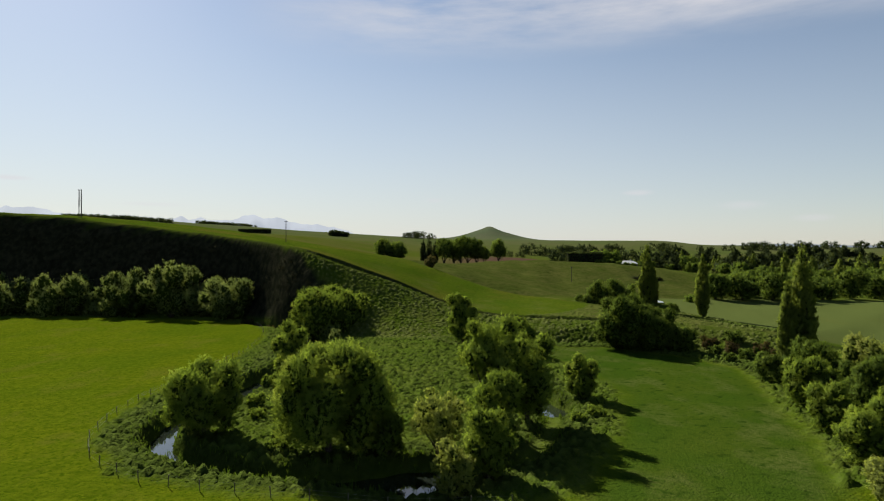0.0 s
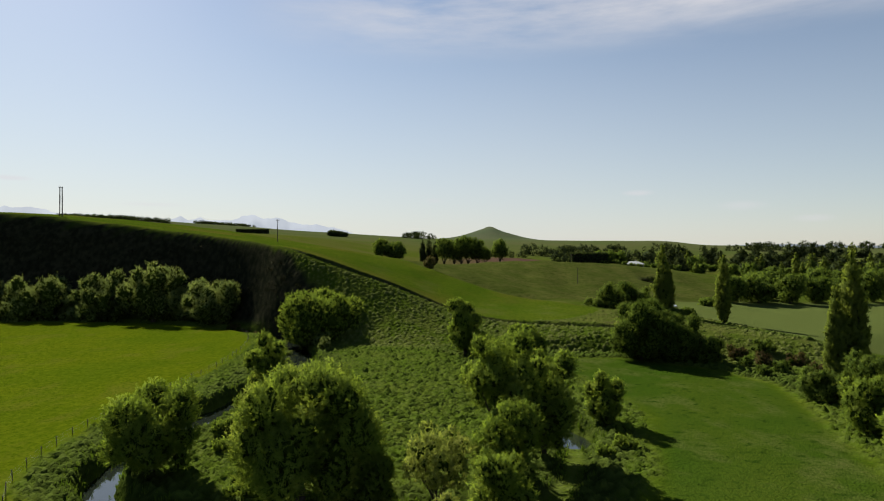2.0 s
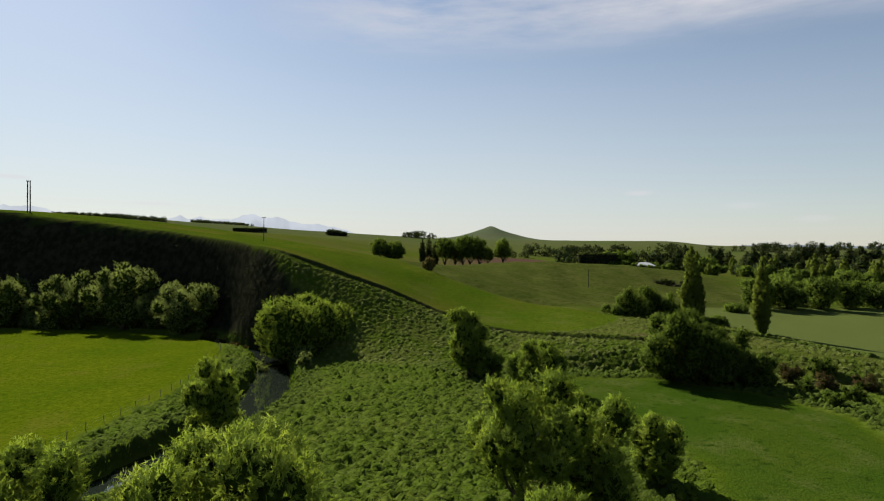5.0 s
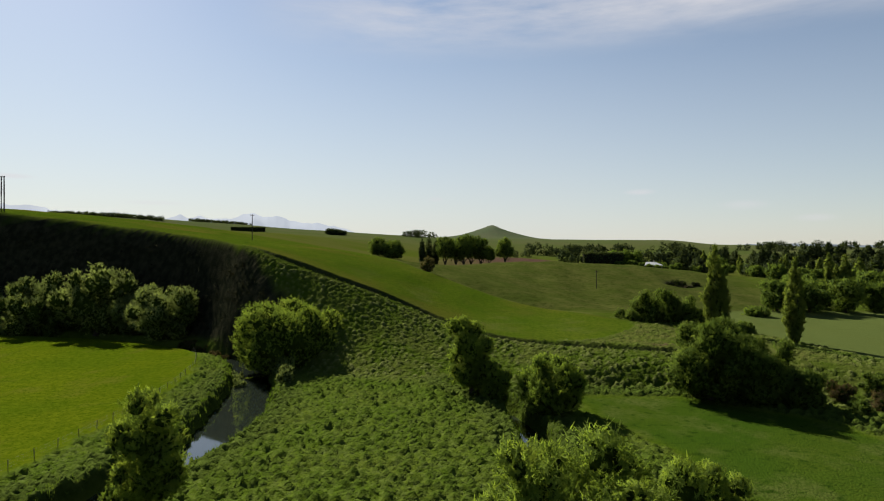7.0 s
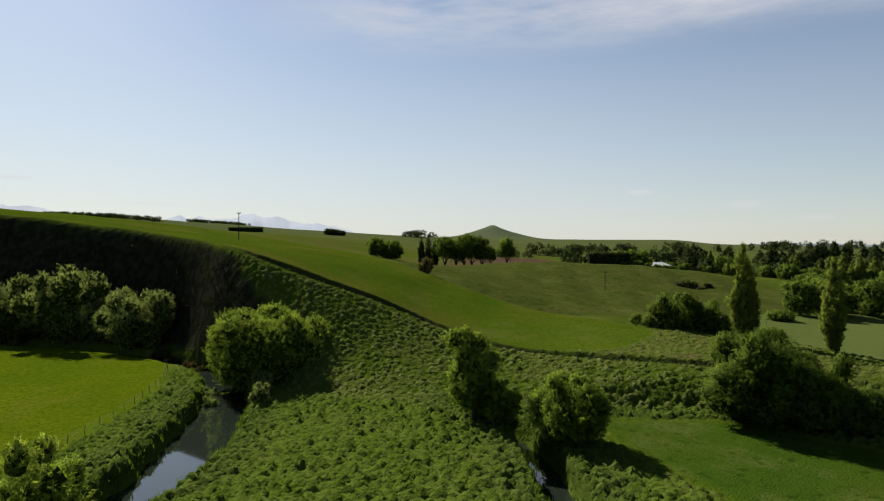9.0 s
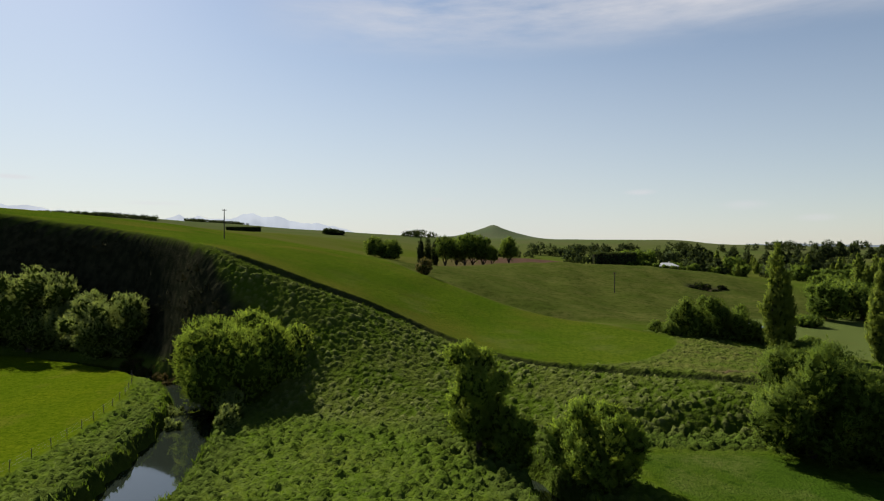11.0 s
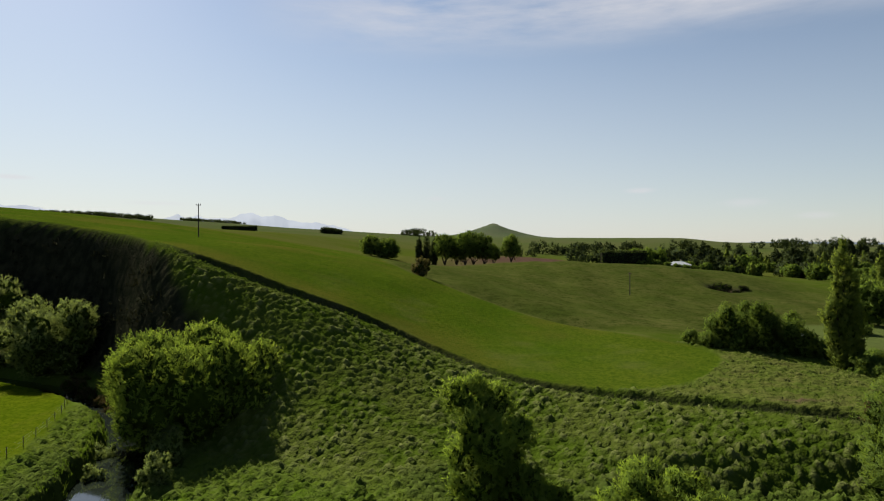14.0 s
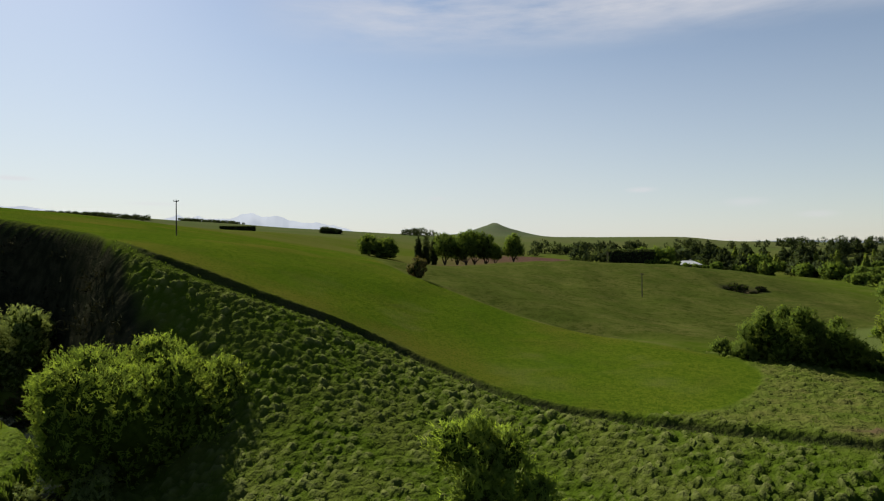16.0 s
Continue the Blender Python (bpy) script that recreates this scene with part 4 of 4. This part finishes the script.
rs = np.random.RandomState(5)
for k, (x, y, s) in enumerate([(149, 250, 1.0), (161, 252, 0.9), (176, 256, 1.1), (190, 262, 1.0), (206, 268, 1.2), (222, 262, 1.0), (240, 266, 1.1), (131, 262, 0.9), (168, 280, 1.1), (186, 296, 1.0), (147, 290, 0.9)]):
    move(seedling[k % 3], x, y, rs.uniform(0, 360), s)
tree("shrub", 96, 227, 9, 3.4, "low dark bush at the edge of the flat field", 156, BROAD, count=1500, leaf=0.42, low=0.0, lobes=8, limbs=3, category="bush")
PLAIN = "trees over the river plain"
pine = conifer("pine_tree", 300, 560, 14, 18, "dark shelter pine on the river plain", 150, group=PLAIN, count=850, leaf=1.5)
pine2 = conifer("pine_tree", 330, 600, 18, 16, "dark shelter pine on the river plain", 151, group=PLAIN, count=850, leaf=1.6)
pole_tree = column_tree("poplar_tree", 250, 480, 6, 17, "dark narrow poplar on the river plain", 152, count=800, leaf=1.2, group=PLAIN)
broad = tree("broadleaf_tree", 215, 430, 15, 13, "rounded green tree on the river plain", 153, BROAD, count=1000, leaf=1.25, low=0.03, group=PLAIN)
broad2 = tree("broadleaf_tree", 240, 440, 13, 11, "rounded olive green tree on the river plain", 154, BROAD, count=1000, leaf=1.25, low=0.03, group=PLAIN)
kinds = {"p": pine, "q": pine2, "l": pole_tree, "b": broad, "w": broad2}
for k in range(150):
    # belts of trees that run across the plain
    belt = k % 5
    y = (395, 470, 560, 690, 860)[belt] + rs.uniform(-14, 14)
    x = y * rs.uniform((0.46, 0.40, 0.38, 0.36, 0.34)[belt], 0.82)
    kind = rs.choice(list(("bwbwl", "bwlqb", "pqlbp", "pqqlp", "pqppq")[belt]))
    move(kinds[kind], x, y, rs.uniform(0, 360), rs.uniform(0.65, 1.15), 0.2, rs.uniform(0.85, 1.15))
# grove on the upper land
GROVE = "trees of the upland grove"
for k, (x, y, w, h, kind) in enumerate([(-15, 482, 6, 21, "l"), (-10, 486, 7, 24, "l"), (-5, 490, 6, 21, "l"), (2, 478, 17, 25, "b"), (10, 484, 18, 26, "b"), (15, 476, 16, 26, "b"), (21, 486, 18, 27, "b"), (28, 480, 16, 25, "b"), (35, 490, 10, 17, "b"), (46, 482, 16, 22, "w")]):
    if kind == "l":
        column_tree("poplar_tree", x, y, w, h, "dark narrow tree at the edge of a grove", 170 + k, PINE, count=1500, leaf=0.8, group=GROVE)
    else:
        tree("broadleaf_tree", x, y, w, h, "tall tree with a bare trunk in a small grove", 170 + k, BROAD, count=3600, leaf=0.62, low=0.30, lobes=10, core=0.6, group=GROVE)
for k, (x, y, w, h) in enumerate([(-4.5, 240, 6.5, 6.0), (-14, 470, 6, 5), (-6, 472, 5, 3.2), (2, 474, 5, 2.6), (12, 472, 5, 2.4), (24, 473, 5, 2.2)]):
    tree("shrub", x, y, w, h, "greyish brown leafless bush by the paddock edge", 184 + k, TWIGGY, count=800, leaf=0.4 if k < 1 else 0.6, low=0.0, lobes=7, group="brown bushes", category="bush")
tree("broadleaf_tree", -38, 500, 20, 16, "wide dark green clump of trees on the upland", 190, BROAD, count=3800, leaf=0.85, low=0.03, lobes=14)
tree("broadleaf_tree", -49, 501, 19, 16, "wide dark green clump of trees on the upland", 191, BROAD, count=2600, leaf=0.85, low=0.03, lobes=10)
# garden trees and hedge by the house
GARDEN = "garden trees round the house"
for k, (x, y, s, kind) in enumerate([(113, 425, 0.95, "b"), (106, 428, 0.7, "w"), (122, 430, 1.0, "b"), (137, 426, 0.45, "b"), (143, 432, 0.55, "w"), (150, 426, 0.5, "b"), (156, 436, 0.6, "q"), (163, 428, 0.5, "b"), (170, 440, 0.65, "q"), (178, 430, 0.5, "l"), (98, 424, 0.45, "b"), (130, 436, 0.5, "l"), (184, 438, 0.8, "b"), (119, 446, 0.9, "b")]):
    tagged(move(kinds[kind], x, y, rs.uniform(0, 360), s), group=GARDEN)


def build_hedge(x, y, length, wide, high, turn, seed, label):
    top = base("hedge", x, y, gz(x, y) - 0.3, label, "hedge", "trimmed shelter hedges", turn=turn)
    rs = np.random.RandomState(seed)
    n = int(length * high * 7 / max(1.0, length / 40))
    leaf = 0.6 * max(1.0, length / 40)
    p = rs.uniform(-0.5, 0.5, (n, 3)) * (length, wide, high)
    face = rs.randint(0, 3, n)
    p[face == 0, 1] = -wide / 2 + rs.normal(0, 0.12, (face == 0).sum())
    p[face == 1, 2] = high / 2 + rs.normal(0, 0.12, (face == 1).sum())
    p[:, 2] += high / 2
    d = rs.normal(size=(n, 3))
    d /= np.linalg.norm(d, axis=1)[:, None]
    e = np.cross(d, rs.normal(size=(n, 3)))
    e /= np.linalg.norm(e, axis=1)[:, None]
    s = leaf * rs.uniform(0.6, 1.4, n)[:, None]
    v = np.stack([p - d * s, p + e * s * 0.6, p + d * s, p - e * s * 0.6], 1).reshape(-1, 3)
    sheet("foliage", v, np.arange(n * 4).reshape(n, 4), PINE, top)
    bm = bmesh.new()
    bmesh.ops.create_cube(bm, size=1.0, matrix=Matrix.Translation((0, 0, high * 0.45)) @ Matrix.Diagonal((length * 0.97, wide * 0.7, high * 0.88, 1)))
    part("inner_growth", bm, SCRUB, top)
    return top


build_hedge(99, 414, 25, 4, 6.8, 4, 1, "tall dark trimmed hedge beside the house garden")
build_hedge(-340, 1085, 60, 6, 8.0, 0, 2, "dark shelter hedge across the upland pasture")
build_hedge(-560, 1000, 130, 8, 6.0, 6, 3, "dark shelter hedge across the upland pasture")
for k, (x, y, w, h) in enumerate([(-206, 1150, 30, 13), (-196, 1152, 24, 12), (-186, 1150, 20, 10)]):
    tree("broadleaf_tree", x, y, w, h, "dark dense wood on the skyline pasture", 200 + k, PINE, count=1500, leaf=1.6, low=0.0, lobes=10, group="skyline wood")


def build_belt(x0, y0, x1, y1, high, count, seed, label):
    """Far woods: a ragged belt of crowns, too far to count."""
    rs = np.random.RandomState(seed)
    lobes = []
    for k in range(count):
        u = rs.rand()
        x, y = x0 + (x1 - x0) * u + rs.normal(0, 4), y0 + (y1 - y0) * u + rs.normal(0, 8)
        h = high * rs.uniform(0.55, 1.15)
        lobes.append((x, y, gz(x, y) + h * 0.45, h * rs.uniform(0.3, 0.55), h * 0.4, h * 0.55))
    v, f, n = leaves(rs, lobes, count * 140, high * 0.13, 0.0, 2.0, 0.6)
    return tagged(sheet("far_woods", v, f, PINE, facing=n), label, "woods", kind="stuff")


build_belt(-75, 1250, -20, 1260, 11, 16, 1, "dark distant belt of trees on a ridge")
build_belt(-552, 1360, -440, 1370, 6, 150, 5, "dark distant plantation along a ridge")
build_belt(120, 900, 240, 900, 13, 22, 2, "dark distant belt of trees below the hills")
build_belt(40, 760, 110, 820, 9, 14, 3, "dark distant belt of trees below the hills")
build_belt(330, 1000, 800, 1050, 10, 70, 4, "dark distant belt of trees across the plain")
build_belt(190, 980, 300, 1000, 9, 24, 5, "dark distant belt of trees across the hills")
build_belt(-740, 1155, -530, 1165, 6, 220, 6, "dark distant belt of trees on the high pasture")
build_belt(120, 640, 230, 650, 13, 26, 7, "distant belt of trees beyond the house")


# ---- far ranges ----
def build_range(name, r, peaks, seed, label, material):
    """A chain of peaks far off, each at a bearing with a height, with spurs running down to the plain."""
    rs = np.random.RandomState(seed)
    a = np.linspace(peaks[0][0], peaks[-1][0], 260)
    crest = curve(peaks, a)
    for k in range(5):
        crest = crest + crest * 0.035 * (0.5 - np.abs(np.sin(a * (60 + 47 * k) + rs.uniform(0, 6)))) / (1 + 0.6 * k)
    v = []
    for depth, part_h in ((-500, 0.0), (-330, 0.25), (-160, 0.62), (0, 1.0), (180, 0.4), (300, 0.0)):
        z = crest * part_h * (1 + 0.25 * np.sin(a * 90 + depth) * (0 < part_h < 1))
        v.append(np.stack([(r + depth) * np.sin(a), (r + depth) * np.cos(a), 10 + z], 1))
    v = np.array(v)
    i = np.arange(v.shape[0] * v.shape[1]).reshape(v.shape[:2])
    f = np.stack([i[:-1, :-1], i[:-1, 1:], i[1:, 1:], i[1:, :-1]], -1).reshape(-1, 4)
    return tagged(sheet(name, v.reshape(-1, 3), f, material, smooth=True), label, "mountains", kind="structure")


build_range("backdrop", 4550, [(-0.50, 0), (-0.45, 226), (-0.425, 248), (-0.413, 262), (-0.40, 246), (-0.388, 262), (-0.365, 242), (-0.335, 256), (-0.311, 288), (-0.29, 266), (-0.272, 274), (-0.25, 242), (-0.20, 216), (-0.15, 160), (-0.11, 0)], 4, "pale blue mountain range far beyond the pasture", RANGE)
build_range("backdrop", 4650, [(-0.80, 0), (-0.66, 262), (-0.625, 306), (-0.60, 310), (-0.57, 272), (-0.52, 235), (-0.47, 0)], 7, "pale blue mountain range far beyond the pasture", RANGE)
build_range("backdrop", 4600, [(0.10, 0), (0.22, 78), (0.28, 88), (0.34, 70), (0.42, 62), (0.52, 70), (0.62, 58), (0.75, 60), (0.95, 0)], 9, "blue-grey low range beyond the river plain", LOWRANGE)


# ---- power poles ----
def box(bm, x, y, z, sx, sy, sz, bevel=0.0):
    made = bmesh.ops.create_cube(bm, size=1.0, matrix=Matrix.Translation((x, y, z)) @ Matrix.Diagonal((sx, sy, sz, 1)))
    if bevel:
        edges = list({e for v in made["verts"] for e in v.link_edges})
        bmesh.ops.bevel(bm, geom=edges, offset=bevel, segments=1, affect="EDGES")
    return bm


def insulator(bm, x, y, z):
    for dz, r in ((0, 0.05), (0.07, 0.085), (0.14, 0.05), (0.20, 0.075), (0.27, 0.03)):
        bmesh.ops.create_cone(bm, cap_ends=True, segments=8, radius1=r, radius2=r * 0.8, depth=0.07, matrix=Matrix.Translation((x, y, z + dz)))
    return bm


def power_pole(x, y, h, label, z=None, arm=1.2, turn=20):
    top = base("power_pole", x, y, gz(x, y) if z is None else z, label, "power pole", "power poles", turn=turn)
    part("pole", tube(bmesh.new(), [(0, 0, -0.8), (0, 0, h * 0.5), (0, 0, h)], [0.15, 0.135, 0.10], 10), POLE, top)
    cross = part("crossarm", box(bmesh.new(), 0, -0.16, h - 0.45, arm, 0.12, 0.14, 0.01), POLE, top)
    for k in (-0.45, 0.0, 0.45):
        part("insulator", insulator(bmesh.new(), k * arm, -0.16, h - 0.35), PORCELAIN, cross)
    return top


power_pole(-65.0, 249.0, 9.0, "slim weathered power pole standing in the green paddock", z=gz(-65, 249))
power_pole(60.7, 279.0, 7.2, "weathered power pole standing on the rough rise", arm=1.2)


def twin_pole(x, y, h):
    z = gz(x, y)
    top = base("power_pole", x, y, z, "tall twin-legged power pole on the bluff top", "power pole", "power poles", turn=12)
    for k in (-0.45, 0.45):
        part("pole", tube(bmesh.new(), [(k, 0, -0.8), (k, 0, h * 0.5), (k * 0.9, 0, h)], [0.24, 0.21, 0.16], 10), POLE, top)
    cross = part("crossarm", box(bmesh.new(), 0, -0.2, h - 0.25, 1.6, 0.14, 0.2, 0.015), POLE, top)
    for k in (-0.7, 0.0, 0.7):
        part("insulator", insulator(bmesh.new(), k, -0.2, h - 0.12), PORCELAIN, cross)
    part("brace", box(bmesh.new(), 0, 0, h * 0.62, 1.0, 0.08, 0.12), POLE, top)
    return top


twin_pole(-151.5, 250, 12.0)


# ---- house ----
def build_house(x, y, z):
    top = base("house", x, y, z, "low farmhouse with a pale iron hip roof among trees", "house", turn=-8)
    part("wall", box(bmesh.new(), 0, 0, 1.3, 11.4, 8, 2.6), PAINT, top)
    bm = bmesh.new()
    c = [bm.verts.new(p) for p in ((-6.3, -4.6, 2.6), (6.3, -4.6, 2.6), (6.3, 4.6, 2.6), (-6.3, 4.6, 2.6), (-2.6, 0, 4.6), (2.6, 0, 4.6))]
    for f in ((0, 1, 5, 4), (1, 2, 5), (2, 3, 4, 5), (3, 0, 4), (3, 2, 1, 0)):
        bm.faces.new([c[i] for i in f])
    roof = part("roof", bm, ROOF, top)
    part("chimney", box(bmesh.new(), 1.6, 0.6, 4.8, 0.7, 0.7, 1.3, 0.03), PAINT, roof)
    part("gutter", box(bmesh.new(), 0, -4.66, 2.55, 12.6, 0.12, 0.14), IRON, roof)
    for k in (-4.2, -1.5, 1.6, 4.3):
        w = part("window", box(bmesh.new(), k, -4.03, 1.45, 1.7, 0.1, 1.3, 0.02), PAINT, top, "cream window frame")
        part("pane", box(bmesh.new(), k, -4.09, 1.45, 1.5, 0.04, 1.1), DARKGLASS, w)
    return top


build_house(129.5, 415, gz(129.5, 415) - 1.2)
for k, (x, y, w, h) in enumerate([(121, 408, 5, 3.0), (126, 407.5, 5, 2.2), (131, 408, 5, 2.0), (136, 408, 5, 2.6), (141, 410, 6, 4.0), (116, 411, 7, 4.5), (108, 412, 7, 3.6)]):
    tree("shrub", x, y, w, h, "dark garden shrub in front of the house", 210 + k, BROAD, count=500, leaf=0.5, low=0.0, lobes=6, limbs=3, group="garden shrubs", category="bush")


# ---- fences ----
def build_fence(line, gap, label, high=1.15):
    pts = [np.array(p, float) for p in line]
    top = base("fence", line[0][0], line[0][1], gz(*line[0]), label, "fence")
    origin = np.array((line[0][0], line[0][1], gz(*line[0])))
    bm = tube(bmesh.new(), [(0, 0, -0.35), (0, 0, high * 0.6), (0.01, 0, high)], [0.055, 0.05, 0.045], 6)
    first, tops, carry, n = None, [], 0.0, 0
    rs = np.random.RandomState(len(line))
    for a, b in zip(pts, pts[1:]):
        span = np.linalg.norm(b - a)
        u = carry
        while u < span:
            p = a + (b - a) * u / span
            z = gz(*p)
            if first is None:
                first = part("post", bm, WOOD, top)
                post = first
            else:
                post = new("post", first.data)
                post.parent = top
            post.matrix_local = pose(p[0] - origin[0], p[1] - origin[1], z - origin[2], rs.uniform(-4, 4), rs.uniform(-4, 4), rs.uniform(0, 360))
            tops.append((p[0] - origin[0], p[1] - origin[1], z - origin[2]))
            u += gap
        carry = u - span
    for h in (0.35, 0.7, 1.05):
        part("wire", tube(bmesh.new(), [(x, y, z + h) for x, y, z in tops], [0.004] * len(tops), 3), IRON, top)
    return top


build_fence(soften([(-62, 188), (-52.5, 173), (-47.5, 160), (-44, 142), (-43, 122), (-44.5, 100), (-44.5, 82), (-40.5, 66.5), (-32, 58.2), (-20, 54.2), (-4, 51.7), (8, 51.2)], 1), 3.6, "wire fence on wooden posts along the river loop")


# ---- rank grass ----
def build_tussocks(name, count, area, test, tall, wide, seed, label, material=None, blades=7):
    """Tufts of rank grass: fans of bent blades, too many to count."""
    rs = np.random.RandomState(seed)
    x, y = rs.uniform(area[0], area[1], count), rs.uniform(area[2], area[3], count)
    keep = test(x, y, rs)
    x, y = x[keep], y[keep]
    z = land(x, y)
    field, _, _, _, _, _ = masks(x, y)
    z = z + 0.6 * hummocks(x, y, 1 - field)
    n = len(x)
    grow = rs.uniform(0.6, 1.4, n)
    vs = []
    for k in range(blades):
        a = rs.uniform(0, 6.2832, n)
        out = np.stack([np.cos(a), np.sin(a)], 1)
        side = np.stack([-out[:, 1], out[:, 0]], 1)
        reach = wide * grow * rs.uniform(0.3, 1.0, n)
        high = tall * grow * rs.uniform(0.6, 1.1, n)
        foot = np.stack([x, y], 1) + out * (0.25 * reach)[:, None]
        tip = np.stack([x, y], 1) + out * reach[:, None]
        w = (0.09 * wide * rs.uniform(0.7, 1.4, n))[:, None]
        q = np.empty((n, 4, 3))
        q[:, 0, :2], q[:, 0, 2] = foot - side * w, z - 0.08
        q[:, 1, :2], q[:, 1, 2] = foot + side * w, z - 0.08
        q[:, 2, :2], q[:, 2, 2] = tip + side * w * 0.5, z + high
        q[:, 3, :2], q[:, 3, 2] = tip - side * w * 0.5, z + high * 0.92
        vs.append(q)
    v = np.concatenate(vs).reshape(-1, 3)
    return tagged(sheet(name, v, np.arange(len(v)).reshape(-1, 4), material or GRASS), label, "grass", kind="stuff")


def rough_ground(x, y, rs):
    field, _, dry, bare, scrub, _ = masks(x, y)
    d, run = to_line(x, y, COURSE)
    return (field < 0.4) & ((dry < 0.35) | (rs.rand(len(x)) < 0.35)) & (scrub < 0.5) & (bare < 0.4) & (d > river_width(run) / 2 + 0.4) & (rs.rand(len(x)) < 0.9)


def bank_ground(x, y, rs):
    d, run = to_line(x, y, COURSE)
    half = river_width(run) / 2
    return (d > half + 0.2) & (d < half + 2.2)


build_tussocks("tussock_grass", 22000, (-50, 64, 50, 192), rough_ground, 0.24, 0.26, 1, "rank green tussock grass over meadow and slope", blades=5)
build_tussocks("bank_grass", 16000, (-46, 24, 52, 182), bank_ground, 0.5, 0.36, 2, "long dark grass hanging over the river banks", blades=6)


def bluff_scrub(x, y, rs):
    _, _, _, _, scrub, _ = masks(x, y)
    return (scrub > 0.55) & (y < along(BROW, x) - 2.5)


def build_scrub():
    rs = np.random.RandomState(9)
    x, y = rs.uniform(-230, -30, 2600), rs.uniform(165, 245, 2600)
    keep = bluff_scrub(x, y, rs)
    x, y = x[keep], y[keep]
    z = land(x, y)
    s = rs.uniform(0.5, 1.7, len(x))
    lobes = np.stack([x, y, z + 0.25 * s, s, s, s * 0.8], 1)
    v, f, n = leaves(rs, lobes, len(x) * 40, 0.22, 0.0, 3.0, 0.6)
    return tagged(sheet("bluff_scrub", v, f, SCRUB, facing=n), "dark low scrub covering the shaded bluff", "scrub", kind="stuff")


build_scrub()
